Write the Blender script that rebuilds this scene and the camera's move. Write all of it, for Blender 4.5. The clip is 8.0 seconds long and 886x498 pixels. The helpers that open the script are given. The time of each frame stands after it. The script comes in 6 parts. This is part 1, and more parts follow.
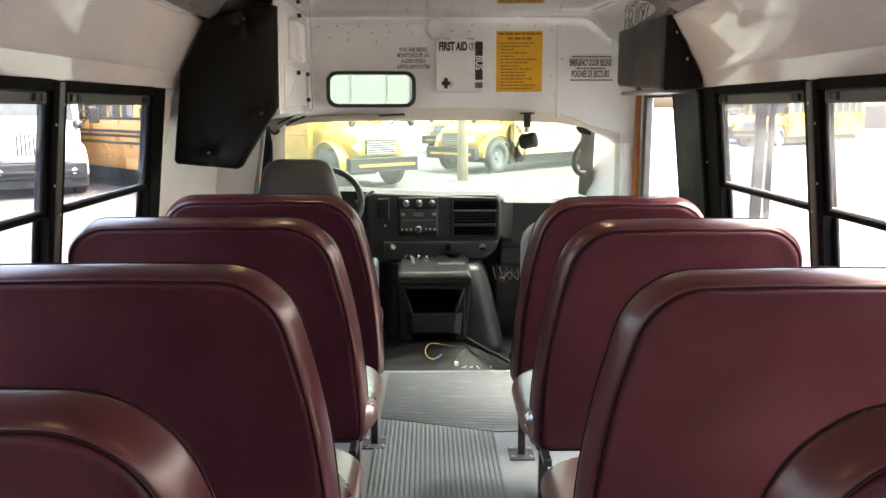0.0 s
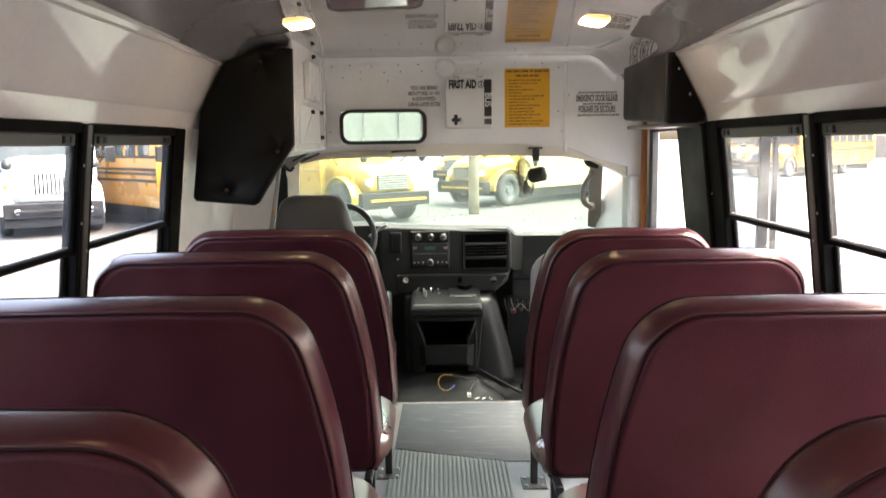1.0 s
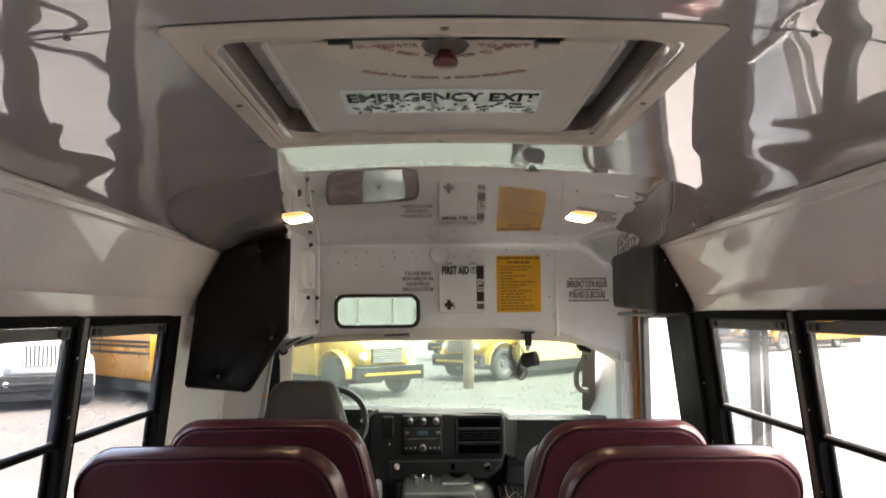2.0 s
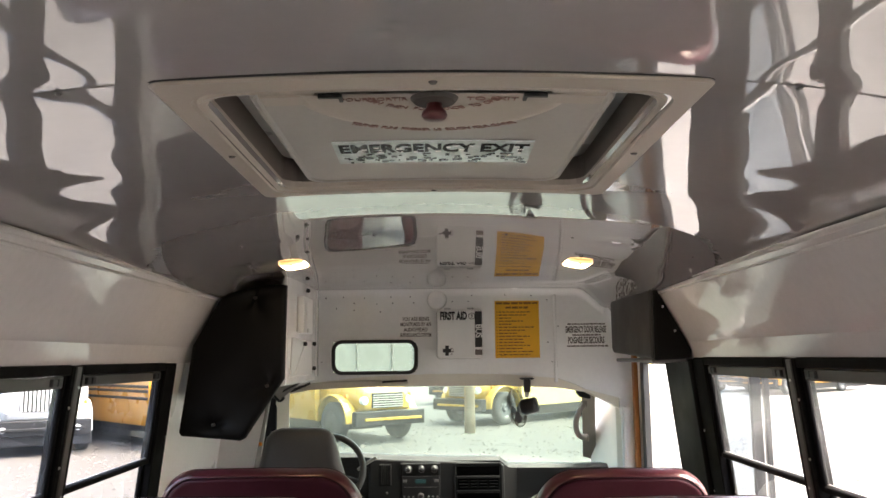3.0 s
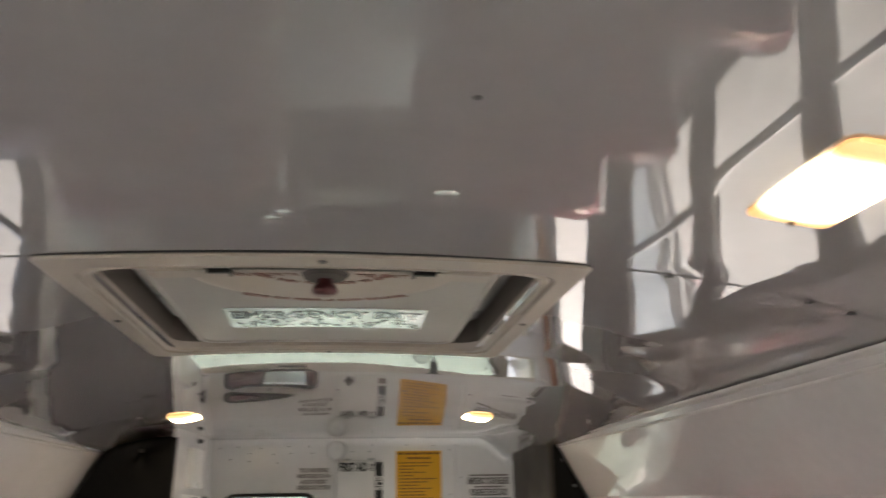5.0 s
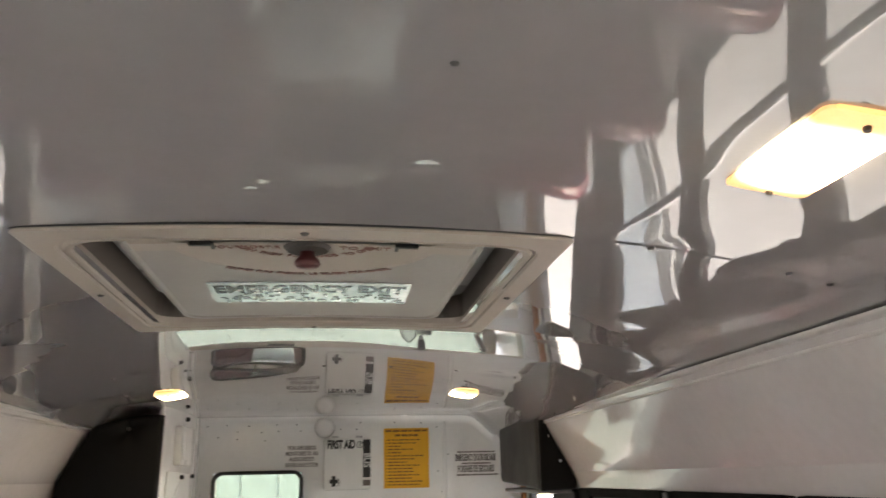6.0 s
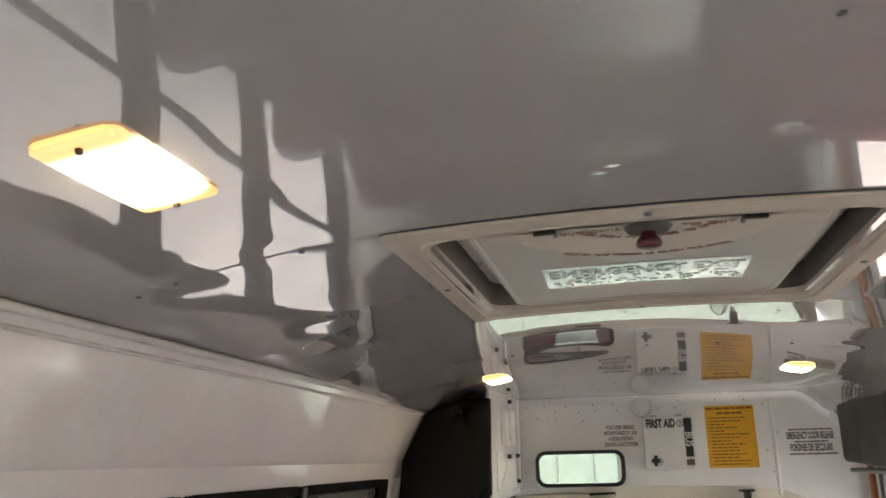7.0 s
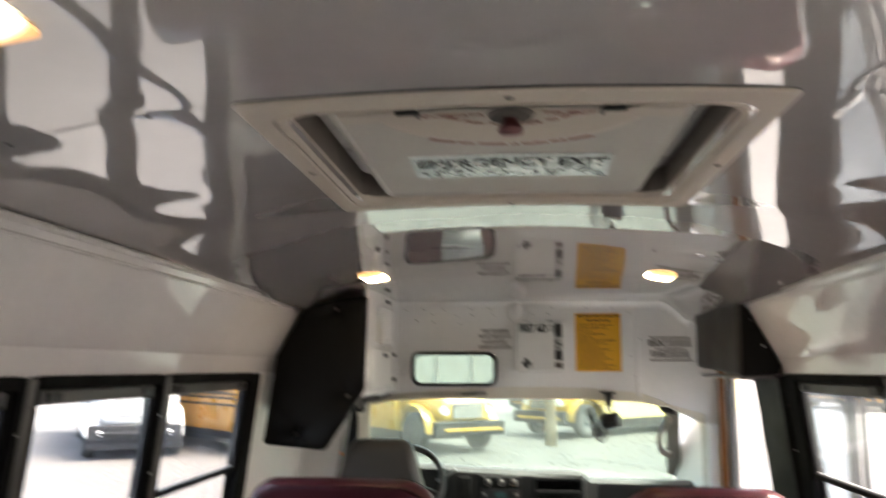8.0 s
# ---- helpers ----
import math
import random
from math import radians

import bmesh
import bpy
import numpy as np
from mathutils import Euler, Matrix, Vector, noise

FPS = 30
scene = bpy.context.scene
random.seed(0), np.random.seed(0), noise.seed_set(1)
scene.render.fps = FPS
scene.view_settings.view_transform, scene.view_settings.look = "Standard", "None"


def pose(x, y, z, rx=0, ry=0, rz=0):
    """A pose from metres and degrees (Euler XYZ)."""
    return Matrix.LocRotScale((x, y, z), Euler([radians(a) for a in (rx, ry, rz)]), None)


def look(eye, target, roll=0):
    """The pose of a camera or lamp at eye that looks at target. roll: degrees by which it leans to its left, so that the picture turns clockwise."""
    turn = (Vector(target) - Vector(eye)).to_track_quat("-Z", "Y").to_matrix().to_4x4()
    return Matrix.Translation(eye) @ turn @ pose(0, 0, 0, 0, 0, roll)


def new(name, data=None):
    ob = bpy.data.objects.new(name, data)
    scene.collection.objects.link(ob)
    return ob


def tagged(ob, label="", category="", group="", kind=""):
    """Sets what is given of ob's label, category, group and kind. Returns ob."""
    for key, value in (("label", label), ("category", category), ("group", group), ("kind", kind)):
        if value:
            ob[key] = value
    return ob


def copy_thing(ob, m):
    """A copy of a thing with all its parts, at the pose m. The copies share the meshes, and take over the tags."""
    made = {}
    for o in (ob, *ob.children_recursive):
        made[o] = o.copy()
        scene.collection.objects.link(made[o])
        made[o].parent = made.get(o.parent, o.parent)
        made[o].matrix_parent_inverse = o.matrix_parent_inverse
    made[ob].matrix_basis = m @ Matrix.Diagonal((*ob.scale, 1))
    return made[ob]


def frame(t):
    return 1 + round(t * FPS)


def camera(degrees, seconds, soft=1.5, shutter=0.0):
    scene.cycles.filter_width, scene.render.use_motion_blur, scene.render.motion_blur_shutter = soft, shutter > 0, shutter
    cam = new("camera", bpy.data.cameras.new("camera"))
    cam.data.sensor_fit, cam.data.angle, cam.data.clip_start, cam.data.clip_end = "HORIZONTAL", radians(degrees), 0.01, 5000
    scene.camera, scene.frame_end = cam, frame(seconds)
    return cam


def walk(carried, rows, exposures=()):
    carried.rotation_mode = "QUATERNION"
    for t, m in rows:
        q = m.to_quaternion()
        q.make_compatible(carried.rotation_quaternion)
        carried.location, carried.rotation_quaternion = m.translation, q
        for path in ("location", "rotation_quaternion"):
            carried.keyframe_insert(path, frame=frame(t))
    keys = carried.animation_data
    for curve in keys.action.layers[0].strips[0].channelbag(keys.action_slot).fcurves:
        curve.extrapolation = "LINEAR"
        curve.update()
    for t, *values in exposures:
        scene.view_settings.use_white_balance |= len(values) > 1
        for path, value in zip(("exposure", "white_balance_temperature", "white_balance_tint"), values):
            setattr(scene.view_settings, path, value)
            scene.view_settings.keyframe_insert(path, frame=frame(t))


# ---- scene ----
cam = camera(57.4, 8.0, shutter=0.4)
PATH = [
    (0, (-0.033, 0.022, 1.428), (0.003, 1.992, 1.084), -0.1),
    (0.5, (-0.018, -0.033, 1.425), (0.0, 1.945, 1.125), 0.2),
    (1, (-0.032, -0.061, 1.435), (-0.025, 1.922, 1.174), -0.8),
    (1.5, (-0.027, -0.071, 1.482), (-0.012, 1.929, 1.444), -0.7),
    (1.9, (-0.018, -0.086, 1.508), (-0.001, 1.91, 1.635), -0.6),
    (2, (-0.02, -0.088, 1.509), (0.004, 1.906, 1.668), -0.5),
    (2.2, (-0.013, -0.088, 1.517), (0.012, 1.902, 1.716), -0.4),
    (3.5, (0.002, -0.083, 1.531), (0.014, 1.89, 1.857), -1.0),
    (4, (0.005, -0.101, 1.567), (0.008, 1.846, 2.024), -1.4),
    (4.5, (0.001, -0.122, 1.59), (0.039, 1.794, 2.162), -1.1),
    (5, (0.034, -0.116, 1.587), (0.275, 1.781, 2.173), -1.0),
    (5.2, (0.054, -0.074, 1.594), (0.406, 1.812, 2.162), -0.8),
    (6.3, (0.03, -0.125, 1.568), (0.164, 1.8, 2.095), -2.3),
    (6.5, (-0.003, -0.115, 1.575), (-0.056, 1.816, 2.094), -2.3),
    (7, (-0.051, -0.127, 1.578), (-0.47, 1.761, 2.086), -1.3),
    (7.5, (-0.045, -0.116, 1.574), (-0.51, 1.77, 2.05), 0.1),
    (8, (0.006, -0.084, 1.533), (-0.17, 1.887, 1.823), 0.1),
]
walk(cam, [(t, look(eye, target, roll)) for t, eye, target, roll in PATH],
     exposures=[(0.0, 4.53, 6900, 10), (0.5, 4.65, 6900, 10), (1.0, 4.4, 6900, 10), (1.5, 4.33, 6900, 10), (2.0, 4.0, 6950, 10), (3.5, 4.05, 6900, 10), (4.5, 4.0, 6950, 10), (5.0, 4.12, 6870, 7.5), (6.5, 4.3, 6850, 7), (7.5, 4.28, 7000, 9), (8.0, 4.12, 6850, 8)])


# ---- light ----
world = bpy.data.worlds.new("sky")
scene.world = world
world.use_nodes = True
_wn = world.node_tree
_bg = _wn.nodes["Background"]
_sky = _wn.nodes.new("ShaderNodeTexSky")
_sky.sky_type = "NISHITA"
_sky.sun_disc = False
_sky.sun_elevation = radians(62)
_sky.sun_rotation = radians(77)
_sky.dust_density = 7.0
_sky.air_density = 0.9
_sky.ozone_density = 0.0
_wn.links.new(_sky.outputs["Color"], _bg.inputs["Color"])
_bg.inputs["Strength"].default_value = 0.15

sun_data = bpy.data.lights.new("sun", "SUN")
sun_data.energy = 1.3
sun_data.angle = radians(40)
sun_data.color = (1.0, 0.98, 0.95)
sun = new("sun", sun_data)
# the sun stands to the right, behind thin cloud
sun.matrix_world = look((11.6, 2.6, 22.7), (0, 0, 0))


# ---- materials ----
def mat(name, base, rough=0.5, metal=0.0, vary=0.12, scale=6.0, fine=120.0, bump=0.0, bump_scale=200.0,
        coat=0.0, coat_rough=0.05, rough_vary=0.08, other=None, spec=0.5, emit=0.0, emit_col=None):
    """A surface with grain at two scales: broad mottling and a fine grain, in colour, roughness and relief."""
    m = bpy.data.materials.new(name)
    m.use_nodes = True
    nt = m.node_tree
    b = nt.nodes["Principled BSDF"]
    b.inputs["Metallic"].default_value = metal
    b.inputs["Specular IOR Level"].default_value = spec
    b.inputs["Coat Weight"].default_value = coat
    b.inputs["Coat Roughness"].default_value = coat_rough
    tc = nt.nodes.new("ShaderNodeTexCoord")
    n1 = nt.nodes.new("ShaderNodeTexNoise")
    n1.inputs["Scale"].default_value = scale
    n1.inputs["Detail"].default_value = 5.0
    n2 = nt.nodes.new("ShaderNodeTexNoise")
    n2.inputs["Scale"].default_value = fine
    n2.inputs["Detail"].default_value = 2.0
    for n in (n1, n2):
        nt.links.new(tc.outputs["Object"], n.inputs["Vector"])
    add = nt.nodes.new("ShaderNodeMath")
    add.operation = "MULTIPLY_ADD"
    nt.links.new(n2.outputs["Fac"], add.inputs[0])
    add.inputs[1].default_value = 0.4
    nt.links.new(n1.outputs["Fac"], add.inputs[2])
    ramp = nt.nodes.new("ShaderNodeValToRGB")
    ramp.color_ramp.elements[0].position = 0.45
    ramp.color_ramp.elements[1].position = 0.95
    dark = other if other else tuple(c * (1 - vary) for c in base)
    lite = tuple(min(1.0, c * (1 + vary * 0.5)) for c in base)
    ramp.color_ramp.elements[0].color = (*dark, 1)
    ramp.color_ramp.elements[1].color = (*lite, 1)
    nt.links.new(add.outputs[0], ramp.inputs["Fac"])
    nt.links.new(ramp.outputs["Color"], b.inputs["Base Color"])
    mr = nt.nodes.new("ShaderNodeMapRange")
    mr.inputs["From Min"].default_value, mr.inputs["From Max"].default_value = 0.3, 0.7
    mr.inputs["To Min"].default_value = max(0.02, rough - rough_vary)
    mr.inputs["To Max"].default_value = min(1.0, rough + rough_vary)
    nt.links.new(n1.outputs["Fac"], mr.inputs["Value"])
    nt.links.new(mr.outputs["Result"], b.inputs["Roughness"])
    if bump:
        n3 = nt.nodes.new("ShaderNodeTexNoise")
        n3.inputs["Scale"].default_value = bump_scale
        n3.inputs["Detail"].default_value = 3.0
        nt.links.new(tc.outputs["Object"], n3.inputs["Vector"])
        bp = nt.nodes.new("ShaderNodeBump")
        bp.inputs["Strength"].default_value = bump
        bp.inputs["Distance"].default_value = 0.002
        nt.links.new(n3.outputs["Fac"], bp.inputs["Height"])
        nt.links.new(bp.outputs["Normal"], b.inputs["Normal"])
    if emit:
        b.inputs["Emission Color"].default_value = (*(emit_col or base), 1)
        b.inputs["Emission Strength"].default_value = emit
    return m


def glass_mat(name, tint, dirt=0.03, lo=0.4, hi=2.5):
    """Thin window glass: clear, with a Fresnel gloss and a film of dust."""
    m = bpy.data.materials.new(name)
    m.use_nodes = True
    nt = m.node_tree
    nt.nodes.remove(nt.nodes["Principled BSDF"])
    out = nt.nodes["Material Output"]
    tr = nt.nodes.new("ShaderNodeBsdfTransparent")
    tr.inputs["Color"].default_value = (*tint, 1)
    gl = nt.nodes.new("ShaderNodeBsdfGlossy")
    gl.inputs["Roughness"].default_value = 0.02
    df = nt.nodes.new("ShaderNodeBsdfTranslucent")
    df.inputs["Color"].default_value = (*[0.9 * c for c in tint], 1)
    lw = nt.nodes.new("ShaderNodeLayerWeight")
    lw.inputs["Blend"].default_value = 0.5
    pw = nt.nodes.new("ShaderNodeMath")
    pw.operation = "POWER"
    nt.links.new(lw.outputs["Facing"], pw.inputs[0])
    pw.inputs[1].default_value = 5.0
    fr = nt.nodes.new("ShaderNodeMath")
    fr.operation = "MULTIPLY_ADD"
    nt.links.new(pw.outputs[0], fr.inputs[0])
    fr.inputs[1].default_value, fr.inputs[2].default_value = 0.9, 0.06
    a = nt.nodes.new("ShaderNodeMixShader")
    nt.links.new(fr.outputs[0], a.inputs["Fac"])
    nt.links.new(tr.outputs[0], a.inputs[1])
    nt.links.new(gl.outputs[0], a.inputs[2])
    tc = nt.nodes.new("ShaderNodeTexCoord")
    nz = nt.nodes.new("ShaderNodeTexNoise")
    nz.inputs["Scale"].default_value = 5.0
    nz.inputs["Detail"].default_value = 6.0
    nt.links.new(tc.outputs["Object"], nz.inputs["Vector"])
    mr = nt.nodes.new("ShaderNodeMapRange")
    mr.inputs["From Min"].default_value, mr.inputs["From Max"].default_value = 0.4, 0.75
    mr.inputs["To Min"].default_value, mr.inputs["To Max"].default_value = dirt * lo, dirt * hi
    nt.links.new(nz.outputs["Fac"], mr.inputs["Value"])
    c = nt.nodes.new("ShaderNodeMixShader")
    nt.links.new(mr.outputs["Result"], c.inputs["Fac"])
    nt.links.new(a.outputs[0], c.inputs[1])
    nt.links.new(df.outputs[0], c.inputs[2])
    nt.links.new(c.outputs[0], out.inputs["Surface"])
    return m


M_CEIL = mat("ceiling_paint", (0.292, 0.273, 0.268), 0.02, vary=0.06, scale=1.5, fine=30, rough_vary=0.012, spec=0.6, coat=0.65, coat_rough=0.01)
M_COVE = mat("cove_panel_paint", (0.62, 0.597, 0.590), 0.03, vary=0.09, scale=2.4, fine=40, rough_vary=0.025, spec=0.8)
M_MOULD = mat("moulding_paint", (0.50, 0.48, 0.465), 0.5, vary=0.2, scale=9, fine=60, bump=0.1, bump_scale=60)
M_WALL = mat("wall_paint", (0.84, 0.82, 0.81), 0.3, vary=0.07, scale=3.0, fine=60, bump=0.03)
M_BULK = mat("bulkhead_paint", (0.88, 0.875, 0.865), 0.2, vary=0.06, scale=4.0, fine=50, bump=0.02)
M_TRIM = mat("trim_metal", (0.26, 0.25, 0.24), 0.4, metal=0.4, vary=0.15, scale=8)
M_BLACK_AL = mat("black_window_aluminium", (0.004, 0.0038, 0.0038), 0.68, vary=0.3, scale=9, spec=0.06, bump=0.02)
M_GREY_AL = mat("grey_post_metal", (0.085, 0.083, 0.08), 0.45, metal=0.2, vary=0.2, scale=8)
M_LATCH = mat("black_plastic", (0.012, 0.012, 0.012), 0.45, vary=0.2)
M_FANWIRE = mat("bronze_fan_wire", (0.055, 0.036, 0.022), 0.35, metal=0.5, vary=0.3)
M_RUBBER = mat("black_rubber", (0.014, 0.014, 0.014), 0.6, vary=0.25, scale=12, bump=0.1)
M_VINYL = mat("maroon_vinyl", (0.0450, 0.0089, 0.0132), 0.44, vary=0.32, scale=5.0, fine=150, bump=0.38, bump_scale=230, rough_vary=0.06, spec=0.14)
M_VINYL_RIM = mat("maroon_vinyl_band", (0.050, 0.0090, 0.0135), 0.31, spec=0.5, vary=0.22, scale=9, fine=120, rough_vary=0.0, bump=0.10, bump_scale=260)
M_VINYL_RIM.node_tree.nodes["Principled BSDF"].inputs["Specular Tint"].default_value = (1.0, 0.83, 0.72, 1.0)
M_VINYL_SEAT = mat("maroon_vinyl_seat_worn_shiny", (0.085, 0.030, 0.030), 0.30, vary=0.25, scale=6, fine=90, bump=0.05, bump_scale=300, rough_vary=0.07, spec=1.0)
M_VINYL_SEAT.node_tree.nodes["Principled BSDF"].inputs["IOR"].default_value = 2.3
M_VINYL_SEAT.node_tree.nodes["Principled BSDF"].inputs["Specular Tint"].default_value = (1.0, 0.92, 0.78, 1.0)
M_INKBROWN = mat("brown_print", (0.23, 0.10, 0.010), 0.5, vary=0.15)
M_PIPING = mat("dark_piping", (0.018, 0.0048, 0.006), 0.6, vary=0.2, spec=0.12)
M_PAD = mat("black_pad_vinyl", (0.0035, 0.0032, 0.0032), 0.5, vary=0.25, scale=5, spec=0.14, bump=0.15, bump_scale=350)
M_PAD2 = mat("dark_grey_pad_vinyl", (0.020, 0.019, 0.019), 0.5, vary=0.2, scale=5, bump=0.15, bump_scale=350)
M_STEEL = mat("bare_steel", (0.5, 0.5, 0.5), 0.3, metal=1.0, vary=0.15)
M_LEG = mat("black_leg_paint", (0.015, 0.015, 0.016), 0.35, vary=0.3, scale=20)
M_PLATE = mat("foot_plate_steel", (0.10, 0.095, 0.09), 0.45, metal=0.5, vary=0.35, scale=30)
M_FLOOR = mat("grey_floor_vinyl", (0.215, 0.232, 0.237), 0.42, vary=0.16, scale=5, fine=90, bump=0.05, bump_scale=150)
M_FLOOR2 = mat("grey_smooth_mat", (0.082, 0.095, 0.102), 0.55, vary=0.22, scale=7, fine=60, bump=0.05, spec=0.35, other=(0.066, 0.077, 0.083))
def scratched(m, pale, along=(2.5, 45.0, 1.0)):
    """Adds long pale scuffs to a surface."""
    nt = m.node_tree
    b = nt.nodes["Principled BSDF"]
    tc = nt.nodes.new("ShaderNodeTexCoord")
    mp = nt.nodes.new("ShaderNodeMapping")
    mp.inputs["Scale"].default_value = along
    mp.inputs["Rotation"].default_value = (0, 0, radians(7))
    nz = nt.nodes.new("ShaderNodeTexNoise")
    nz.inputs["Scale"].default_value = 1.6
    nz.inputs["Detail"].default_value = 6.0
    nt.links.new(tc.outputs["Object"], mp.inputs["Vector"])
    nt.links.new(mp.outputs["Vector"], nz.inputs["Vector"])
    rp = nt.nodes.new("ShaderNodeMapRange")
    rp.inputs["From Min"].default_value, rp.inputs["From Max"].default_value = 0.56, 0.72
    nt.links.new(nz.outputs["Fac"], rp.inputs["Value"])
    mx = nt.nodes.new("ShaderNodeMix")
    mx.data_type = "RGBA"
    old = b.inputs["Base Color"].links[0].from_socket
    nt.links.new(rp.outputs["Result"], mx.inputs["Factor"])
    nt.links.new(old, mx.inputs["A"])
    mx.inputs["B"].default_value = (*pale, 1)
    nt.links.new(mx.outputs["Result"], b.inputs["Base Color"])


scratched(M_FLOOR2, (0.145, 0.160, 0.166), (4.0, 20.0, 1.0))
M_RIB = mat("ribbed_aisle_rubber", (0.150, 0.172, 0.165), 0.5, vary=0.2, scale=6, fine=80, bump=0.08)
M_CABFLOOR = mat("black_cab_rubber", (0.0115, 0.0118, 0.0125), 0.42, spec=0.2, vary=0.4, scale=5, fine=70, bump=0.2, bump_scale=120)
M_DASH = mat("charcoal_dash_plastic", (0.0155, 0.0168, 0.0163), 0.5, spec=0.24, vary=0.15, scale=8, bump=0.15, bump_scale=500)
M_WHEELRIM = mat("grey_steering_rim", (0.050, 0.054, 0.052), 0.35, vary=0.12, scale=9)
M_DASH2 = mat("dark_dash_plastic", (0.0085, 0.0092, 0.0092), 0.42, spec=0.2, vary=0.15, scale=8, bump=0.05)
M_CONSOLE = mat("black_console_plastic", (0.0065, 0.0078, 0.0078), 0.38, spec=0.2, vary=0.25, scale=8, bump=0.08, bump_scale=400)
# near-black that puts the shade of hollows and gaps into the colour
M_HOLE = mat("hollow_shade_black", (0.0018, 0.0018, 0.0018), 0.9, vary=0.2, spec=0.02)
M_CREAM = mat("cream_plastic", (0.80, 0.755, 0.66), 0.4, vary=0.08, scale=4)
M_TAUPE = mat("taupe_trim_plastic", (0.58, 0.535, 0.45), 0.5, vary=0.12, scale=5)
M_HANDLE = mat("taupe_handle_plastic", (0.20, 0.165, 0.14), 0.45, vary=0.12, scale=8)
M_PILLAR = mat("brown_taupe_pillar_plastic", (0.30, 0.255, 0.215), 0.5, vary=0.12, scale=5)
M_DRIVER = mat("grey_seat_vinyl", (0.056, 0.051, 0.048), 0.45, vary=0.15, scale=6, bump=0.2, bump_scale=300)
M_LIGHTGREY = mat("light_grey_plastic", (0.32, 0.31, 0.29), 0.4, vary=0.12)
M_MIDGREY = mat("mid_grey_plastic", (0.13, 0.125, 0.12), 0.35, vary=0.12)
M_WHITE = mat("white_plastic", (0.78, 0.78, 0.76), 0.35, vary=0.05, scale=9)
M_LABEL = mat("white_label", (0.84, 0.83, 0.81), 0.4, vary=0.08, scale=20)
M_INK = mat("black_ink", (0.015, 0.015, 0.015), 0.45, vary=0.1)
M_INKGLOSS = mat("glossy_black_ink", (0.015, 0.015, 0.015), 0.14, vary=0.1, coat=0.9, coat_rough=0.06)
M_INKGREY = mat("faded_ink", (0.13, 0.105, 0.095), 0.5, vary=0.2)
M_INKWORN = mat("worn_grey_brown_ink", (0.080, 0.062, 0.056), 0.5, vary=0.25)
M_INKRED = mat("faded_red_ink", (0.21, 0.105, 0.085), 0.5, vary=0.25)
M_POSTER = mat("orange_yellow_poster", (0.80, 0.42, 0.015), 0.45, vary=0.1, scale=8)
M_HATCH = mat("hatch_beige_plastic", (0.350, 0.305, 0.258), 0.42, vary=0.1, scale=6, bump=0.12, bump_scale=350)
M_HATCH_LID = mat("hatch_lid_plastic", (0.310, 0.292, 0.268), 0.42, vary=0.1, scale=5, fine=60, bump=0.12, bump_scale=300)
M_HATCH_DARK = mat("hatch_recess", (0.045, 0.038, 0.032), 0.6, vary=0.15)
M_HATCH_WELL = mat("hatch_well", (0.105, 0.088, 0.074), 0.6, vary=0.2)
M_KNOB = mat("dark_red_knob", (0.085, 0.020, 0.022), 0.3, vary=0.2)
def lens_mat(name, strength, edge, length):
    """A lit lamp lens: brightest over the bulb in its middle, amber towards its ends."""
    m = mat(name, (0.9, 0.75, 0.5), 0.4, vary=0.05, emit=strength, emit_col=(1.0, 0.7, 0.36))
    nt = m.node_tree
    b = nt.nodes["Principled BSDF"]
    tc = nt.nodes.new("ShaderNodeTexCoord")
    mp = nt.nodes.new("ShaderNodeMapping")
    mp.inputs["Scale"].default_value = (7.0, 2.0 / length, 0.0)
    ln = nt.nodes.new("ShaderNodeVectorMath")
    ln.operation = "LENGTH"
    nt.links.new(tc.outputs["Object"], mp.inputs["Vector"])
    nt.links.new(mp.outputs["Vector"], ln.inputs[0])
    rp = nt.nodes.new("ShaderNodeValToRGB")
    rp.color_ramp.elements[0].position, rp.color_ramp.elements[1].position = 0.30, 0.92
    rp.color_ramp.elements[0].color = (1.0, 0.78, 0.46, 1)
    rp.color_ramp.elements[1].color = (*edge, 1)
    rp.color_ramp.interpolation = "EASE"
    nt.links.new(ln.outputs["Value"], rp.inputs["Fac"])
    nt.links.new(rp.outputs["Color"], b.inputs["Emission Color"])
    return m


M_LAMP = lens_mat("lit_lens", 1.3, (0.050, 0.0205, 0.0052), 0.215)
M_LAMP_END = mat("lamp_frame_plastic", (0.75, 0.55, 0.30), 0.4, vary=0.05, emit=0.085, emit_col=(1.0, 0.46, 0.14))
M_FRONT_LAMP = lens_mat("lit_front_lens", 3.0, (0.05, 0.026, 0.010), 0.19)
M_MIRROR = mat("mirror_silver", (0.92, 0.96, 0.88), 0.03, metal=1.0, vary=0.02, rough_vary=0.01)
M_ORANGE = mat("orange_brown_weatherstrip", (0.40, 0.14, 0.025), 0.5, vary=0.2)
M_CHROME = mat("chrome", (0.75, 0.75, 0.75), 0.12, metal=1.0, vary=0.05)
M_YELLOWWIRE = mat("yellow_wire", (0.42, 0.28, 0.06), 0.4)
M_BLUEWIRE = mat("blue_wire", (0.05, 0.12, 0.4), 0.4)
M_WHITEBIT = mat("white_scrap", (0.7, 0.7, 0.68), 0.5)
M_DISPLAY = mat("radio_display", (0.012, 0.03, 0.03), 0.35, emit=0.004, emit_col=(0.2, 0.6, 0.6))
M_GLASS = glass_mat("side_glass", (0.88, 0.90, 0.91), 0.017)
M_WINDSHIELD = glass_mat("windshield_glass", (0.38, 0.487, 0.43), 0.026, 0.6, 1.4)
M_REARGLASS = glass_mat("tinted_rear_glass", (0.175, 0.205, 0.165), 0.9, 0.9, 1.05)
